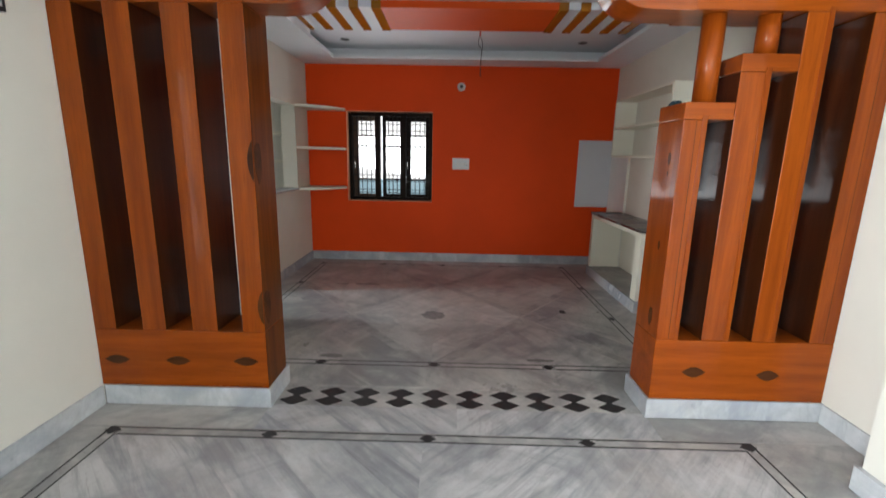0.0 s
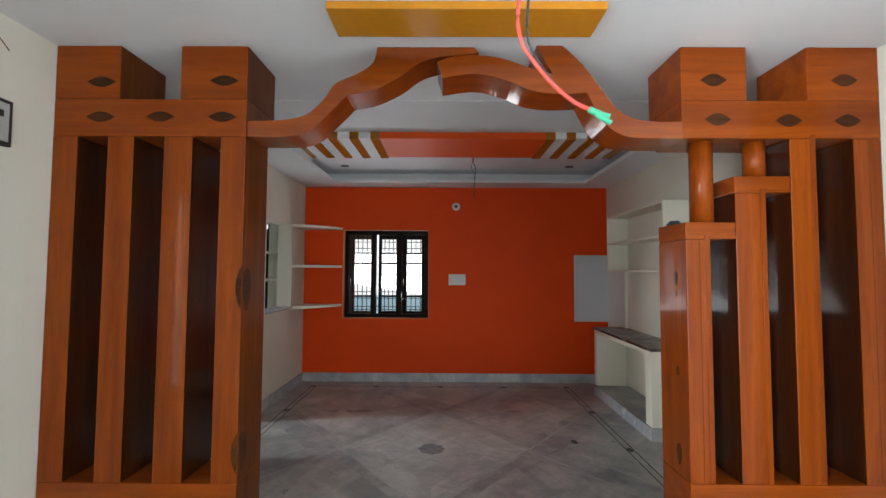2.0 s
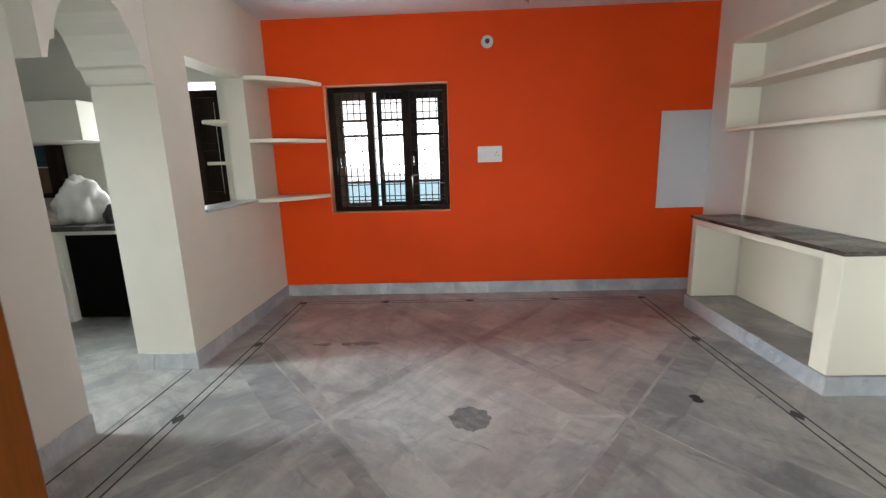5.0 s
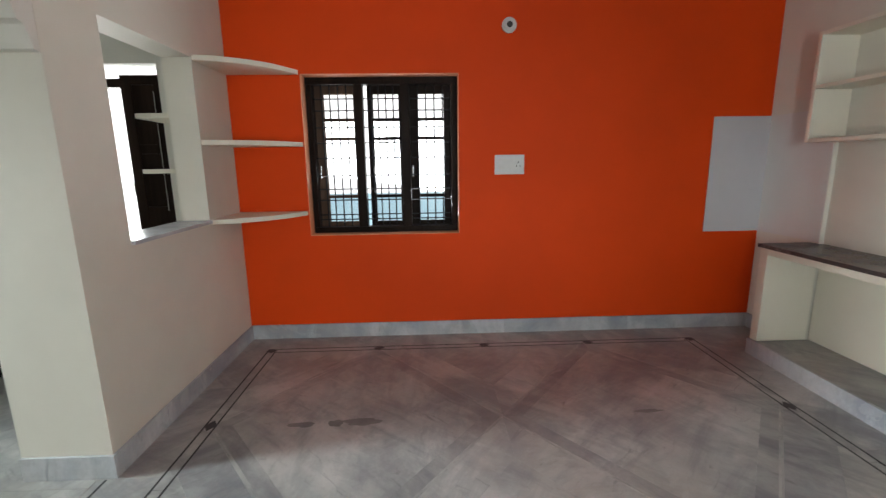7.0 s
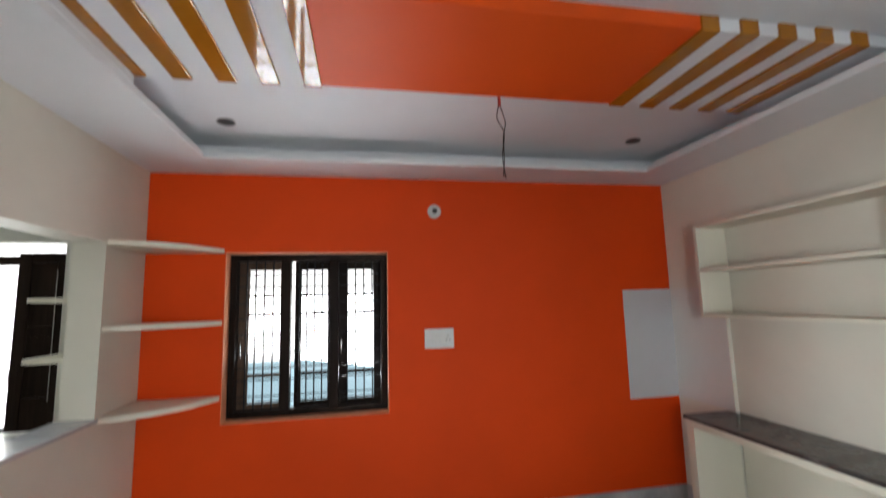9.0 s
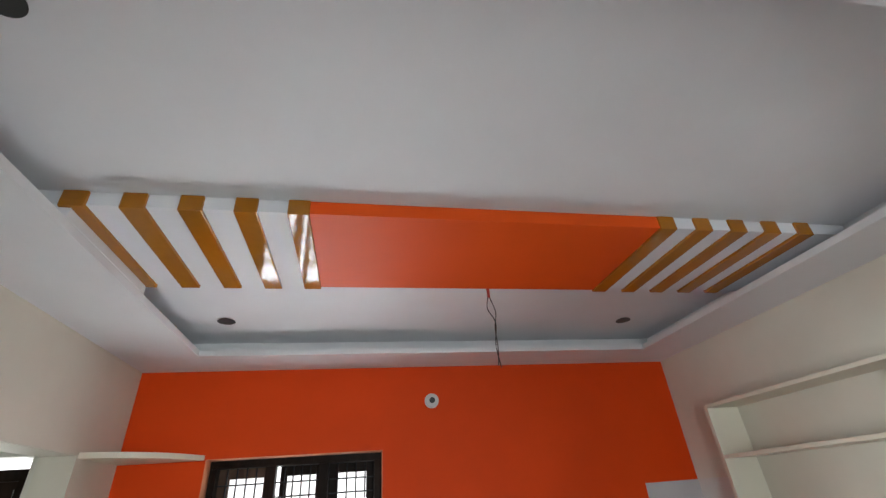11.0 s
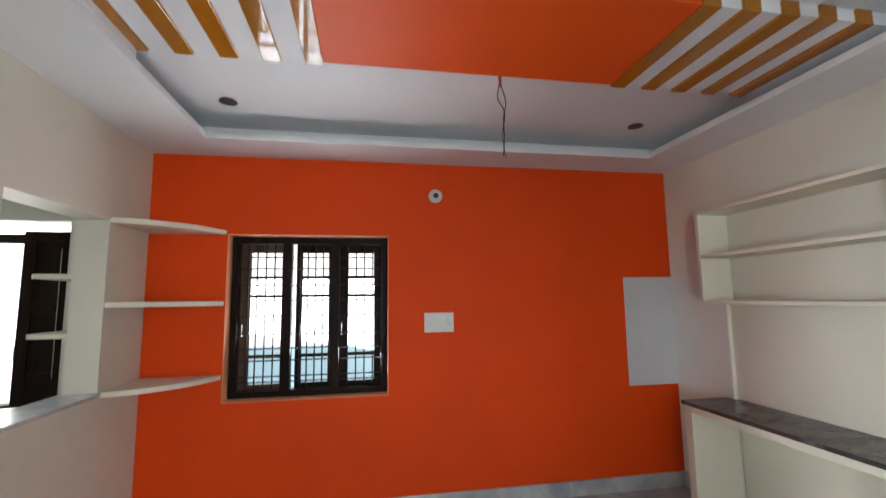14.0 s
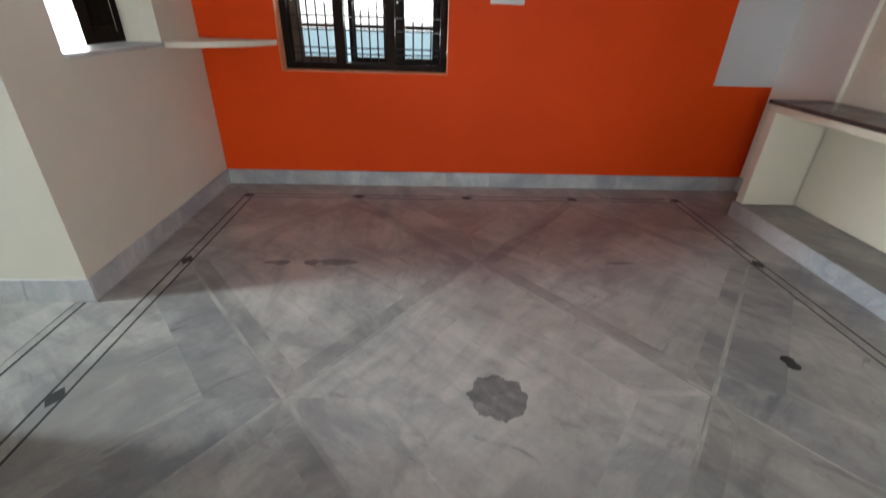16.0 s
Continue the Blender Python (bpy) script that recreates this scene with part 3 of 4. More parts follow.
# ---- hanging wires ----
hw = thing("hanging_wire", (1.27, 7.5, 2.4), "thin bare twin wire hanging from the ceiling band", "cable")
part("sleeve", tube([(1.05, 7.51, 2.79), (1.052, 7.51, 2.75), (1.05, 7.51, 2.73)], 0.009), REDW, hw, "short red sleeve")
part("wire", tube([(1.047, 7.51, 2.735), (1.035, 7.51, 2.66), (1.075, 7.52, 2.58), (1.06, 7.52, 2.45), (1.075, 7.52, 2.33)], 0.003), BLACKW, hw)
part("wire", tube([(1.053, 7.51, 2.735), (1.08, 7.51, 2.64), (1.068, 7.52, 2.55), (1.07, 7.52, 2.44), (1.06, 7.52, 2.34)], 0.003), BLACKW, hw)
fw = thing("ceiling_cable", (0.97, 3.3, 2.745), "red and black cable hanging from the front ceiling", "cable")
part("red_cable", tube([(0.975, 3.30, 2.75), (0.97, 3.30, 2.45), (0.935, 3.30, 2.08), (0.899, 3.30, 1.973), (0.879, 3.30, 1.95), (0.854, 3.30, 1.913), (0.847, 3.30, 1.872),
                        (0.852, 3.30, 1.835), (0.872, 3.30, 1.804), (0.895, 3.30, 1.777), (0.921, 3.30, 1.755), (0.942, 3.30, 1.745)], 0.0026), REDW, fw)
part("black_cable", tube([(0.985, 3.304, 2.75), (0.98, 3.304, 2.45), (0.945, 3.304, 2.08), (0.912, 3.304, 1.972), (0.893, 3.304, 1.946), (0.866, 3.304, 1.91), (0.860, 3.304, 1.872),
                          (0.862, 3.304, 1.838), (0.880, 3.304, 1.803), (0.90, 3.303, 1.776)], 0.002), BLACKW, fw)
part("taped_end", tube([(0.940, 3.30, 1.746), (0.952, 3.30, 1.740), (0.966, 3.30, 1.735)], 0.0045), GREENW, fw, "green insulating tape")
part("taped_end", tube([(0.948, 3.297, 1.741), (0.955, 3.297, 1.733), (0.968, 3.297, 1.727)], 0.003), GREENW, fw, "green insulating tape")

# ---- front hall: ceiling plank and meter board ----
plank = thing("ceiling_plank", (0.85, 4.67, 2.69), "long yellow ochre enamelled plank fixed under the ceiling", "ceiling panel")
part("board", box(0.23, 1.443, 4.555, 4.785, 2.655, 2.6895, 0.003), YELLOW, plank)
mb = thing("distribution_box", (XF, 4.55, 2.09), "grey distribution box with a dark frame on the cream wall", "fuse box")
part("back_box", box(XF + 0.0005, XF + 0.024, 4.33, 4.703, 2.085, 2.297, 0.004), PLASTIC_D, mb, "dark grey frame")
part("door", box(XF + 0.0245, XF + 0.030, 4.352, 4.683, 2.103, 2.279, 0.003), plain("grey_steel_paint", (0.42, 0.43, 0.43), 0.4), mb)
part("breaker_window", box(XF + 0.0305, XF + 0.033, 4.605, 4.655, 2.212, 2.243, 0.001), PLASTIC_D, mb)
ww = thing("wall_wire", (XF, 4.6, 2.6), "thin brown wire end sagging on the cream wall", "cable")
part("wire", tube([(XF + 0.003, 4.40, 2.66), (XF + 0.004, 4.52, 2.615), (XF + 0.006, 4.62, 2.585), (XF + 0.005, 4.69, 2.535)], 0.0025), plain("brown_cable", (0.20, 0.07, 0.03), 0.5), ww)


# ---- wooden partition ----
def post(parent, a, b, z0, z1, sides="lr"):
    """An upright slat whose slot sides are a near-black brown."""
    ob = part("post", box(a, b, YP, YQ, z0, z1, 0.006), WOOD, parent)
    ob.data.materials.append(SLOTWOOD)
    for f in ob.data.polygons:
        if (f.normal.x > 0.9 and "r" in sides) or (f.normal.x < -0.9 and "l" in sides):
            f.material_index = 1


def eye_mark(parent, x, z, w=0.12, h=0.045, y=YP):
    pts = [(x - w / 2 + w * k / 10, z + h / 2 * math.sin(math.pi * k / 10)) for k in range(11)]
    pts += [(x + w / 2 - w * k / 10, z - h / 2 * math.sin(math.pi * k / 10)) for k in range(1, 10)]
    part("knot", prism(pts, "y", y - 0.0015, y + 0.003), KNOT, parent, "dark eye-shaped knot")


def side_mark(parent, x, y, z, w, h):
    """A dark oval knot on a face that looks along x."""
    pts = [(y + w / 2 * math.cos(a), z + h / 2 * math.sin(a) * (1 + 0.12 * math.sin(3 * a))) for a in (2 * math.pi * k / 18 for k in range(18))]
    part("knot", prism(pts, "x", x - 0.003, x + 0.0015), KNOT, parent, "dark oval knot")


BV = 0.006
left = thing("wooden_partition", (-0.8, YP, 0), "glossy orange-brown wooden partition with deep upright slats", "partition", "entrance partition")
part("base", box(-1.258, -0.265, YP - 0.008, YQ + 0.03, 0.0, 0.12, 0.003), MARBLE_S, left, "white marble base")
part("lower_panel", box(-1.271, -0.275, YP, YQ, 0.121, 0.472, BV), WOODX, left)
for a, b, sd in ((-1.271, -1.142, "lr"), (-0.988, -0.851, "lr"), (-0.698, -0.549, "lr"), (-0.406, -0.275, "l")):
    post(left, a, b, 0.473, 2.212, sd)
part("top_rail", box(-1.271, -0.275, YP, YQ, 2.213, 2.408, BV), WOODX, left)
for a, b in ((-1.271, -0.934), (-0.622, -0.275)):
    part("block", box(a, b, YP, YQ + 0.08, 2.409, 2.689, BV), WOODX, left)
for x, z in ((-1.03, 2.497), (-0.395, 2.505), (-1.03, 2.313), (-0.72, 2.315), (-0.40, 2.315), (-1.16, 0.285), (-0.80, 0.285), (-0.40, 0.29)):
    eye_mark(left, x, z, 0.15, 0.055)

for z, hh in ((1.44, 0.22), (0.62, 0.20)):
    side_mark(left, -0.275, YP + 0.055, z, 0.085, hh)
    pts = [(-0.278 - 0.03 * math.sin(math.pi * k / 12) ** 0.8, z + hh / 2 - hh * k / 12) for k in range(13)]
    part("knot", prism(pts, "y", YP - 0.0015, YP + 0.003), KNOT, left, "dark oval knot")

# shade on the right-facing sides is put into the colour with darker wood
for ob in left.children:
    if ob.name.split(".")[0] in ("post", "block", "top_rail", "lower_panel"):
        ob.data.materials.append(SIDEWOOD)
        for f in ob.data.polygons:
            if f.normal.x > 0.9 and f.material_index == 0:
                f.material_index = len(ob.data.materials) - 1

right = thing("wooden_partition", (2.5, YP, 0), "glossy orange-brown stepped wooden partition with slats and short columns", "partition", "entrance partition")
part("base", box(1.95, XR - 0.016, YP - 0.008, YQ + 0.03, 0.0, 0.12, 0.003), MARBLE_S, right, "white marble base")
part("lower_panel", box(1.962, 2.965, YP, YQ, 0.121, 0.488, BV), WOODX, right)
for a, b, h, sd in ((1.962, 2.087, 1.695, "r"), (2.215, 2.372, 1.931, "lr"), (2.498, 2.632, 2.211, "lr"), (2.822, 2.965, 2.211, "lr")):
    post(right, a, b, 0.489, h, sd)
part("step_rail", box(1.962, 2.2145, YP, YQ, 1.696, 1.782, BV), WOODX, right)
part("step_rail", box(2.215, 2.4975, YP, YQ, 1.932, 2.018, BV), WOODX, right)
part("top_rail", box(1.955, 2.965, YP, YQ, 2.212, 2.408, BV), WOODX, right)
for a, b in ((1.955, 2.292), (2.60, 2.965)):
    part("block", box(a, b, YP, YQ + 0.08, 2.409, 2.689, BV), WOODX, right)
for x, z0, z1 in ((2.03, 0.50, 1.69), (2.90, 0.50, 2.20)):
    part("groove", box(x - 0.0018, x + 0.0018, YP - 0.0008, YP + 0.002, z0, z1), SIDEWOOD, right, "thin dark groove line")
for x0, x1, z1 in ((2.087, 2.215, 1.695), (2.372, 2.498, 1.931), (2.632, 2.822, 2.211)):
    part("moulding", box(x0 - 0.030, x0 - 0.004, YP - 0.004, YP + 0.004, 0.50, z1 + 0.022, 0.0025), WOOD, right)
    part("moulding", box(x0 - 0.003, x1 - 0.002, YP - 0.004, YP + 0.004, z1 + 0.003, z1 + 0.022, 0.0025), WOODX, right)
for x, z0, r in ((2.095, 1.783, 0.056), (2.375, 2.019, 0.052)):
    bm = bmesh.new()
    rod(bm, (x, YP + 0.085, z0), (x, YP + 0.085, 2.211), r, 32)
    part("column", bm, WOOD, right, smooth=True)
for x, z in ((2.123, 2.515), (2.79, 2.515), (2.14, 2.31), (2.50, 2.305), (2.80, 2.305), (2.20, 0.295), (2.625, 0.285)):
    eye_mark(right, x, z, 0.135, 0.065)

for z, w, hh in ((1.50, 0.03, 0.07), (1.42, 0.012, 0.03), (1.02, 0.022, 0.05), (0.60, 0.045, 0.11)):
    side_mark(right, 1.9635, YP + 0.10, z, w, hh)

ARCHWOOD = wood("polished_arch_teak", (0.29, 0.060, 0.0045), (0.20, 0.036, 0.003), axis=0, coat=0.8)
AY0, AY1 = YP + 0.01, YP + 0.22
arch_t = thing("wooden_arch", (0.85, YP, 2.3), "broken curved wooden arch joining the two partitions", "arch")
upper = spline([(-0.2745, 2.297), (-0.089, 2.304), (0.031, 2.334), (0.12, 2.416), (0.179, 2.497), (0.289, 2.548), (0.369, 2.605), (0.392, 2.689)], 6)
lower = spline([(0.80, 2.645), (0.71, 2.636), (0.61, 2.604), (0.51, 2.530), (0.40, 2.473), (0.31, 2.445), (0.252, 2.437)], 6)
foot = spline([(0.235, 2.430), (0.141, 2.334), (0.053, 2.252), (-0.067, 2.217), (-0.2745, 2.217)], 6)
part("left_scroll", prism(upper + [(0.895, 2.689), (0.92, 2.66)] + lower + foot, "y", AY0, AY1), ARCHWOOD, arch_t)
tail = spline([(0.704, 2.603), (0.79, 2.630), (0.91, 2.636), (1.03, 2.622), (1.19, 2.569), (1.30, 2.537)], 6)
out = spline([(1.345, 2.689), (1.45, 2.589), (1.548, 2.457), (1.626, 2.356), (1.725, 2.306), (1.843, 2.293), (1.954, 2.295)], 6)
under = spline([(1.954, 2.206), (1.704, 2.212), (1.605, 2.246), (1.537, 2.316), (1.472, 2.441)], 6)
inner = spline([(1.41, 2.438), (1.309, 2.437), (1.19, 2.453), (1.07, 2.502), (0.911, 2.540), (0.731, 2.518)], 6)
part("right_scroll", prism(tail + [(1.262, 2.60), (1.215, 2.689)] + out + under + inner, "y", AY0 - 0.02, AY1 + 0.004), ARCHWOOD, arch_t)

# ---- kitchen seen through the archway ----
kc = thing("kitchen_counter", (-3.4, 8.4, 0), "cream plastered kitchen counter with a dark open bay", "counter")
part("front_panel", box(-4.59, -2.95, 8.12, 8.20, 0.0, 0.84, 0.004), CREAM, kc)
part("end_panel", box(-1.95, -1.87, 8.20, 8.80, 0.0, 0.84, 0.004), CREAM, kc)
# flat black sheet added across the open bay to paint its deep shade
part("bay_shutter", box(-2.948, -1.952, 8.19, 8.215, 0.02, 0.80, 0.003), BLACKMAT, kc, "black sheet standing for the shade in the open bay")
part("bay_lintel", box(-2.948, -1.952, 8.15, 8.20, 0.801, 0.84), CREAM, kc)
part("slab", box(-4.59, -1.85, 8.09, 8.80, 0.841, 0.882, 0.004), GRANITE, kc, "black granite slab")
loft = thing("kitchen_loft", (-3.5, 8.5, 1.62), "cream plastered storage loft over the kitchen counter", "loft")
part("loft_box", box(-4.59, -2.62, 8.20, 8.80, 1.62, 1.95, 0.004), CREAM, loft)
cab = thing("wall_cabinet", (-3.9, 8.75, 1.12), "dark brown wooden cabinet door below the loft", "cabinet")
part("frame", boxes([(-4.3, -4.24, 8.74, 8.80, 1.10, 1.615), (-3.48, -3.36, 8.72, 8.80, 1.10, 1.615), (-4.24, -3.48, 8.74, 8.80, 1.10, 1.15)], 0.003), DARKWOOD, cab)
part("panel", box(-4.24, -3.48, 8.77, 8.80, 1.15, 1.40, 0.003), BROWNWOOD, cab)
part("pane", box(-4.24, -3.48, 8.775, 8.795, 1.41, 1.615), plain("blue_dark_glass", (0.03, 0.06, 0.08), 0.1), cab)


def lump(name, at, size, rough_amp, seed, label, mat=SACK):
    bm = bmesh.new()
    bmesh.ops.create_icosphere(bm, subdivisions=4, radius=1.0)
    for v in bm.verts:
        q = v.co + Vector((seed, 0, 0))
        v.co *= 1 + noise.noise(q * 1.5) * 0.35 + noise.noise(q * 4.0) * rough_amp + abs(noise.noise(q * 7.0)) * 0.22
        z = max(v.co.z, -0.6)
        v.co = Vector((v.co.x * size[0], v.co.y * size[1], z * size[2]))
    low = min(v.co.z for v in bm.verts)
    for v in bm.verts:
        v.co += Vector((at[0], at[1], at[2] - low))
    return tagged(mesh_ob(name, bm, mat, True), label, name.split("_")[-1])


lump("cloth", (1.99, 5.10, 1.7825), (0.022, 0.055, 0.014), 0.12, 21.0, "dark teal cloth lying on the partition step", plain("dark_teal_cloth", (0.012, 0.035, 0.05), 0.8))
lump("sack", (-2.93, 8.40, 0.8825), (0.19, 0.15, 0.25), 0.16, 3.0, "crumpled white plastic sack standing on the kitchen slab")
lump("cloth", (-3.22, 8.36, 0.8825), (0.20, 0.12, 0.07), 0.16, 9.0, "pinkish crumpled cloth lying on the kitchen slab", paint("pink_cloth", (0.55, 0.45, 0.42), 0.8, 0.2))
lump("black_bag", (-2.66, 8.42, 0.8825), (0.07, 0.07, 0.09), 0.12, 15.0, "small black bag on the kitchen slab", PLASTIC_D)


# ---- floor ----
floor = structure("floor", boxes([(-4.6, XR + 0.1, -0.8, YB + 0.1, -0.12, -0.0025)]), MARBLE, "white and grey veined marble floor with black inlay borders")


def clip(poly, a, b, c):
    """The part of a polygon where a*x + b*y <= c."""
    res = []
    for p, q in zip(poly, poly[1:] + poly[:1]):
        dp, dq = a * p[0] + b * p[1] - c, a * q[0] + b * q[1] - c
        if dp <= 0:
            res.append(p)
        if dp * dq < 0:
            t = dp / (dp - dq)
            res.append((p[0] + (q[0] - p[0]) * t, p[1] + (q[1] - p[1]) * t))
    return res


def rect(x0, x1, y0, y1):
    return [(x0, y0), (x1, y0), (x1, y1), (x0, y1)]


def area(poly):
    return abs(sum(p[0] * q[1] - q[0] * p[1] for p, q in zip(poly, poly[1:] + poly[:1]))) / 2


def slab(poly, mat=MARBLE, name="marble_slab", z=0.0):
    if len(poly) < 3 or area(poly) < 0.0004:
        return
    part(name, prism(poly, "z", z - 0.0022, z), mat, floor)


G = 0.0004


def inset(x0, x1, y0, y1):
    return rect(x0 + G, x1 - G, y0 + G, y1 - G)


# back hall: border frame, then a lattice of diamonds
BX0, BX1, BY_0, BY_1 = -0.975, 2.345, 5.535, 8.548
LW, GAP = 0.011, 0.030


def border(x0, x1, y0, y1, sides="nsew"):
    """Two black lines with a pale strip between them, along the sides named."""
    for off in (-GAP, GAP):
        a, b, c, d = x0 - off, x1 + off, y0 - off, y1 + off
        h = LW / 2
        if "s" in sides:
            slab(rect(a - h, b + h, c - h, c + h), BLACKSTONE, "inlay_line")
        if "n" in sides:
            slab(rect(a - h, b + h, d - h, d + h), BLACKSTONE, "inlay_line")
        lo = c + h if "s" in sides else c
        hi = d - h if "n" in sides else d
        if "w" in sides:
            slab(rect(a - h, a + h, lo, hi), BLACKSTONE, "inlay_line")
        if "e" in sides:
            slab(rect(b - h, b + h, lo, hi), BLACKSTONE, "inlay_line")


def lozenge(x, y, w=0.048, h=0.036):
    slab([(x - w, y), (x, y - h), (x + w, y), (x, y + h)], BLACKSTONE, "inlay_diamond", 0.0006)


border(BX0, BX1, BY_0, BY_1)
e = GAP + LW / 2
for k in range(4):
    for y in (BY_0, BY_1):
        x = BX0 + (BX1 - BX0) * k / 4
        slab(inset(x, x + (BX1 - BX0) / 4, y - GAP + LW / 2, y + GAP - LW / 2), MARBLE)
    for x in (BX0, BX1):
        y = BY_0 + (BY_1 - BY_0) * k / 4
        slab(inset(x - GAP + LW / 2, x + GAP - LW / 2, y + GAP, y + (BY_1 - BY_0) / 4 - (GAP if k == 3 else 0)), MARBLE)
for k in range(5):
    for y in (BY_0, BY_1):
        lozenge(BX0 + (BX1 - BX0) * k / 4, y)
for y in (6.565, 7.56):
    for x in (BX0, BX1):
        lozenge(x, y, 0.036, 0.05)

CXM, CYM, DX, DY = 0.66, 6.555, 0.815, 1.0
inner_rect = (BX0 + e, BX1 - e, BY_0 + e, BY_1 - e)


def cell(i, j, lo, hi):
    """The lattice cell between lo and hi in both slanted directions."""
    poly = rect(*inner_rect)
    u, v = 2 * i, 2 * j
    for sx, sy, c in ((1 / DX, 1 / DY, u), (-1 / DX, 1 / DY, v)):
        o = sx * CXM + sy * CYM
        poly = clip(poly, sx, sy, o + c + hi) if len(poly) > 2 else poly
        poly = clip(poly, -sx, -sy, -(o + c + lo)) if len(poly) > 2 else poly
    return poly


def ring_bands(i, j, full, lo, hi, mat):
    """Four mitred strips round a lattice cell, between two insets."""
    for sx, sy, c in ((1, 1, 2 * i), (-1, 1, 2 * j)):
        for sgn in (1, -1):
            ax, ay = sgn * sx / DX, sgn * sy / DY
            o = ax * CXM + ay * CYM + sgn * c
            strip = clip(full, -ax, -ay, -(o + lo + 0.0004))
            strip = clip(strip, ax, ay, o + hi - 0.0004) if len(strip) > 2 else strip
            if len(strip) < 3:
                continue
            bx, by = (-1 / DX, 1 / DY) if sx == 1 else (1 / DX, 1 / DY)
            oc = bx * CXM + by * CYM + (2 * j if sx == 1 else 2 * i)
            strip = clip(strip, bx - ax, by - ay, oc - o - 0.0004)
            strip = clip(strip, -bx - ax, -by - ay, -oc - o - 0.0004) if len(strip) > 2 else strip
            slab(strip, mat)


for i in range(-3, 4):
    for j in range(-3, 4):
        full = cell(i, j, -0.9996, 0.9996)
        if len(full) < 3:
            continue
        edge = 0.985
        ring_bands(i, j, full, edge, 1.0, MARBLE)
        if (i + j) % 2:
            ring_bands(i, j, full, edge - 0.13, edge, MARBLE_G)
            slab(cell(i, j, -edge + 0.1305, edge - 0.1305), MARBLE)
        else:
            ring = MARBLE_C if i == j == 0 else MARBLE_D if i == -j else MARBLE
            ring_bands(i, j, full, edge - 0.34, edge, ring)
            slab(cell(i, j, -edge + 0.3405, edge - 0.3405), MARBLE_C if i == j == 0 else MARBLE)

star = []
for k in range(72):
    a = 2 * math.pi * k / 72
    r = 0.108 + 0.006 * math.cos(8 * a) + 0.016 * noise.noise(Vector((3 * math.cos(a), 3 * math.sin(a), 1.0))) + 0.010 * noise.noise(Vector((k * 0.9, 2.0, 0.0)))
    star.append((0.64 + r * math.cos(a), 6.555 + r * math.sin(a)))
slab(star, marble("worn_grey_rosette", (0.26, 0.263, 0.26), (0.09, 0.092, 0.095), 0.4, 6.0, 0.7), "medallion", 0.0007)
slab([(1.916 + 0.028 * math.cos(a) * (1.3 if k % 3 else 0.8), 6.731 + 0.045 * math.sin(a)) for k, a in enumerate(2 * math.pi * q / 12 for q in range(12))], BLACKSTONE, "dark_spot", 0.0007)

BLOT = marble("grey_green_marble_blot", (0.22, 0.23, 0.215), (0.12, 0.125, 0.12), 0.3, 3.0)


def blot(x, y, w, h, seed):
    """A dark natural blotch in the marble with a ragged outline."""
    pts = []
    for k in range(28):
        a = 2 * math.pi * k / 28
        r = 1 + 0.55 * noise.noise(Vector((math.cos(a) * 1.4 + seed, math.sin(a) * 1.4, seed)))
        pts.append((x + w * r * math.cos(a), y + h * r * math.sin(a)))
    slab(pts, BLOT, "marble_blotch", 0.0005)


blot(-0.14, 7.55, 0.10, 0.035, 2.0)
blot(-0.28, 7.545, 0.045, 0.03, 7.0)
blot(-0.46, 7.54, 0.07, 0.025, 11.0)
blot(1.50, 7.56, 0.085, 0.014, 5.0)
blot(-0.10, 5.64, 0.11, 0.03, 13.0)
blot(1.46, 5.64, 0.09, 0.022, 17.0)

# outer strips of the back hall
o0, o1, o2, o3 = BX0 - e, BX1 + e, BY_0 - e, BY_1 + e
for k in range(4):
    a, b = o2 + (YB - o2) * k / 4, o2 + (YB - o2) * (k + 1) / 4
    slab(inset(XL - (0.03 if k < 2 else 0), o0, a, b), MARBLE)
    slab(inset(o1, XR, a, b), MARBLE)
    a, b = o0 + (o1 - o0) * k / 4, o0 + (o1 - o0) * (k + 1) / 4
    slab(inset(a, b, o3, YB), MARBLE)
    slab(inset(a, b, 5.215, o2), MARBLE)
slab(inset(o1, XR, 5.215, o2), MARBLE)
slab(inset(XF, o0, 5.215, o2), MARBLE)
slab(rect(XL - 0.042, XL - 0.0305, o2, OY1 - 0.02), BLACKSTONE, "inlay_line")
for k in range(5):
    for m in range(4):
        slab(inset(-4.5 + 0.80 * k * 0.8, -4.5 + 0.80 * (k + 1) * 0.8, 5.3 + 0.9 * m, 5.3 + 0.9 * (m + 1)), MARBLE)

# threshold with two rows of black diamonds
TY_0, TY_1 = 4.965, 5.185
slab(inset(-0.28, 0.84, 4.72, TY_0), MARBLE_W)
slab(inset(0.84, 1.96, 4.72, TY_0), MARBLE_E)
for k in range(4):
    slab(inset(-0.28 + 0.56 * k, -0.28 + 0.56 * (k + 1), TY_0, TY_1), MARBLE)
slab(inset(-0.28, 1.96, TY_1, 5.215), MARBLE)
for k in range(10):
    x = -0.165 + 0.2175 * k
    for y in (5.02, 5.125):
        slab([(x - 0.088, y), (x - 0.014, y - 0.052), (x + 0.014, y - 0.052), (x + 0.088, y), (x + 0.014, y + 0.052), (x - 0.014, y + 0.052)], BLACKSTONE, "inlay_diamond", 0.0006)

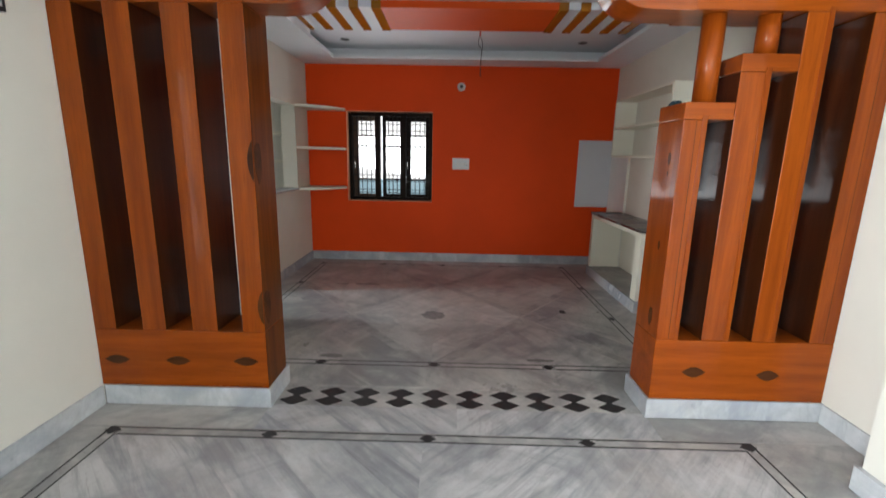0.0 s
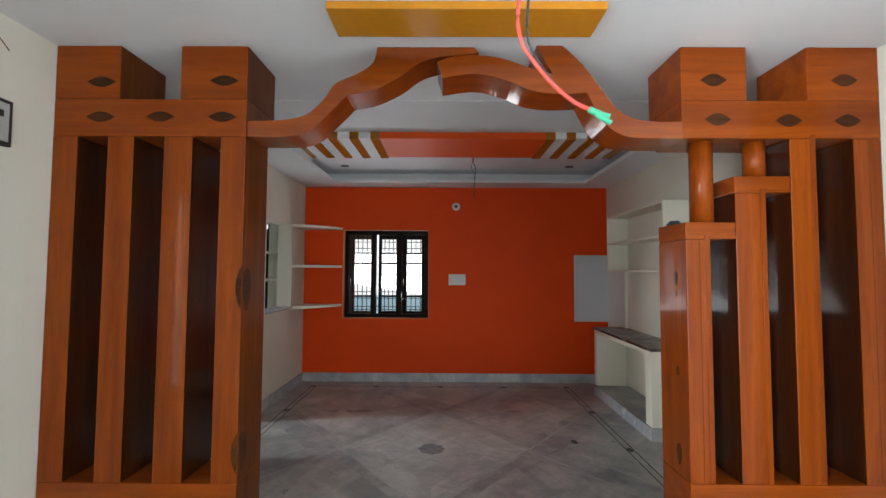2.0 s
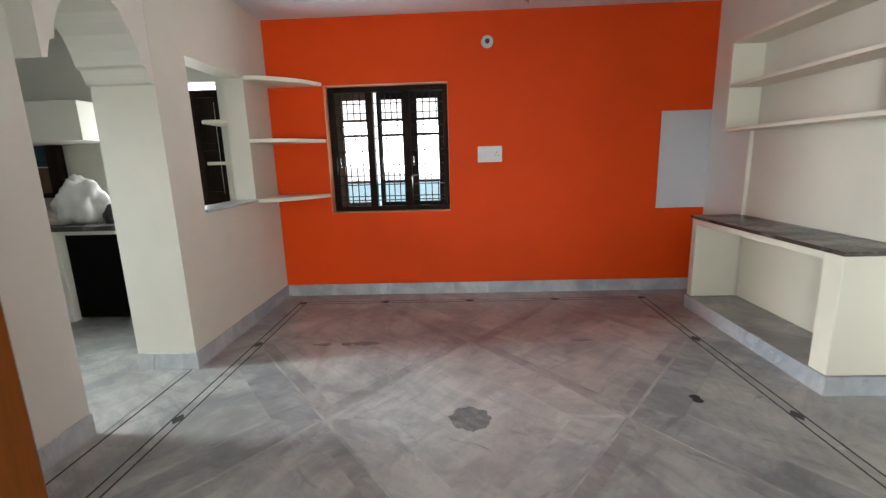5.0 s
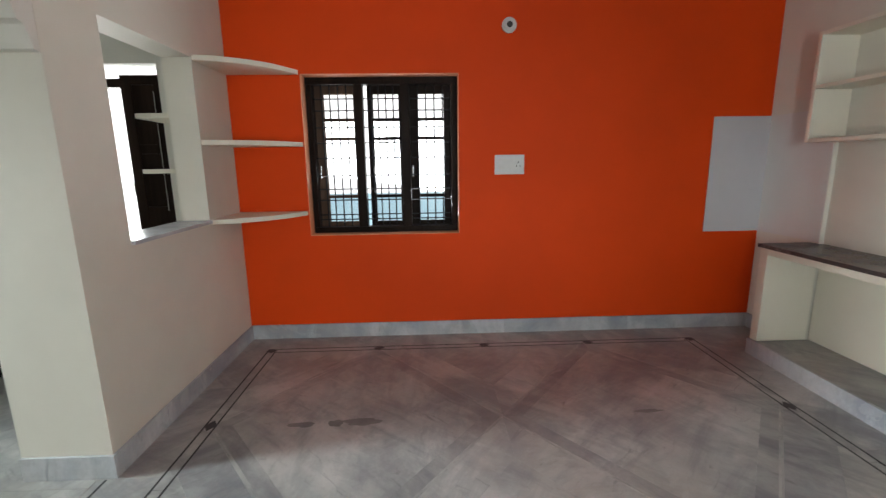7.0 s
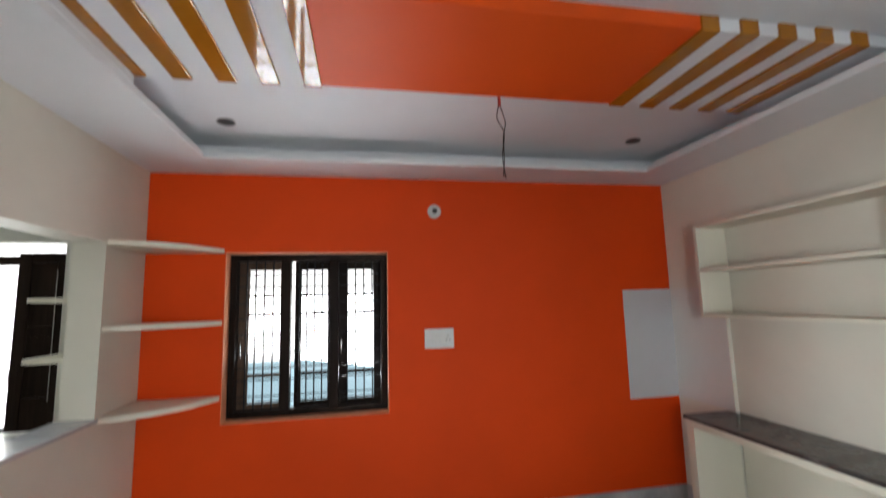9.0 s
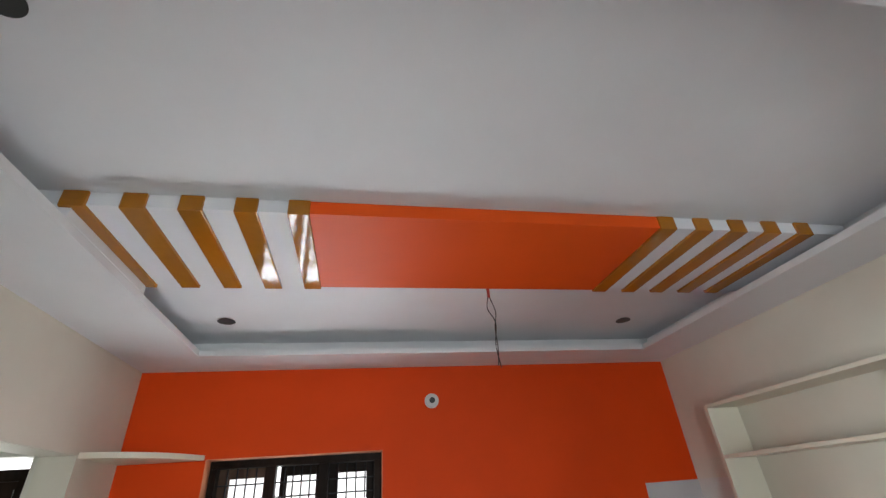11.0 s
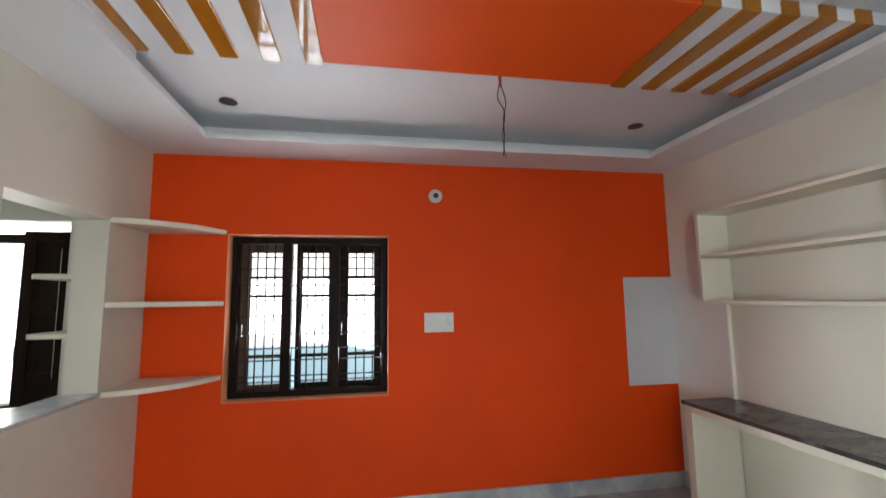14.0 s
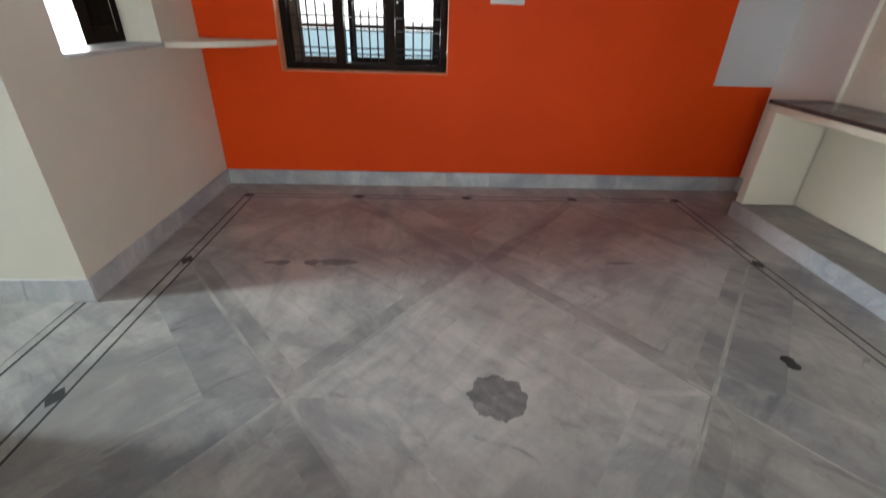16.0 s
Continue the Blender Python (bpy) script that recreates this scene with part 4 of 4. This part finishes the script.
# front hall: border and slanted slabs meeting in the middle
FX0, FX1, FYB = -1.027, 2.390, 4.674
border(FX0, FX1, 0.2, FYB, "newa")
for k in range(4):
    slab(inset(FX0 + (FX1 - FX0) * k / 4, FX0 + (FX1 - FX0) * (k + 1) / 4, FYB - GAP + LW / 2, FYB + GAP - LW / 2), MARBLE)
    for x in (FX0, FX1):
        slab(inset(x - GAP + LW / 2, x + GAP - LW / 2, 0.3 + 1.08 * k, 0.3 + 1.08 * (k + 1) - (0.02 if k == 3 else 0)), MARBLE)
    lozenge(FX0 + (FX1 - FX0) * k / 4, FYB)
    slab(inset(XF, FX0 - e, 0.3 + 1.1 * k, 0.3 + 1.1 * (k + 1)), MARBLE)
    slab(inset(FX1 + e, XR, 0.3 + 1.1 * k, 0.3 + 1.1 * (k + 1)), MARBLE)
    slab(inset(FX0 - e + 0.88 * k, FX0 - e + 0.88 * (k + 1), FYB + e, 4.72), MARBLE)
lozenge(FX1, FYB)
slab(inset(XF, -0.28, 4.72, 4.915), MARBLE)
slab(inset(1.96, XR, 4.72, 4.915), MARBLE)
mid = 0.66
for side in (-1, 1):
    half = rect(FX0 + e, mid - G, 0.3, FYB - e) if side < 0 else rect(mid + G, FX1 - e, 0.3, FYB - e)
    sw_ = 0.27
    for k in range(24):
        c0 = sw_ * k - 1.5
        # y - side*x between c0 and c0+sw_ (scaled across the slope)
        p = clip(half, -side / math.sqrt(2), 1 / math.sqrt(2), c0 + sw_ - G - side * mid / math.sqrt(2) + 0.4)
        if len(p) > 2:
            p = clip(p, side / math.sqrt(2), -1 / math.sqrt(2), -(c0 + G - side * mid / math.sqrt(2) + 0.4))
        slab(p, MARBLE_W if side < 0 else MARBLE_E)

# ---- skirting ----
SK, SH = 0.014, 0.118


def skirting(x0, x1, y0, y1):
    """Marble skirting pieces along one wall."""
    long_x = x1 - x0 > y1 - y0
    n = max(1, round(max(x1 - x0, y1 - y0) / 0.95))
    sk_t = thing("baseboard", (x0, y0, 0), "grey-white marble skirting along the wall foot", "baseboard", kind="structure")
    for k in range(n):
        t0, t1 = k / n, (k + 1) / n
        if long_x:
            r = (x0 + (x1 - x0) * t0 + G, x0 + (x1 - x0) * t1 - G, y0, y1)
        else:
            r = (x0, x1, y0 + (y1 - y0) * t0 + G, y0 + (y1 - y0) * t1 - G)
        part("skirting_tile", box(*r, 0.0005, SH, 0.002), MARBLE_S, sk_t)


skirting(XL, XR, YB - SK, YB - 0.0005)
skirting(XL + 0.0005, XL + SK, OY1, YB - SK - 0.001)
skirting(XK, XL + SK, OY1 - SK, OY1 - 0.0005)
skirting(XR - SK, XR - 0.0005, CY1 + 0.010, YB - SK - 0.001)
skirting(XR - SK, XR - 0.0005, YQ + 0.045, CY0 - 0.02)
skirting(XF + 0.0005, XF + SK, -0.1, 0.49)
skirting(XF + 0.0005, XF + SK, 1.51, YP - 0.012)
skirting(-1.3495, -1.35 + SK, YQ + 0.045, OY0)
skirting(2.971 - SK, 2.9705, 4.386 + SK, YP - 0.012)
skirting(2.672, 2.6995, 0.0, 4.385 + SK)
skirting(2.70, 2.971 - SK, 4.3855, 4.385 + SK)
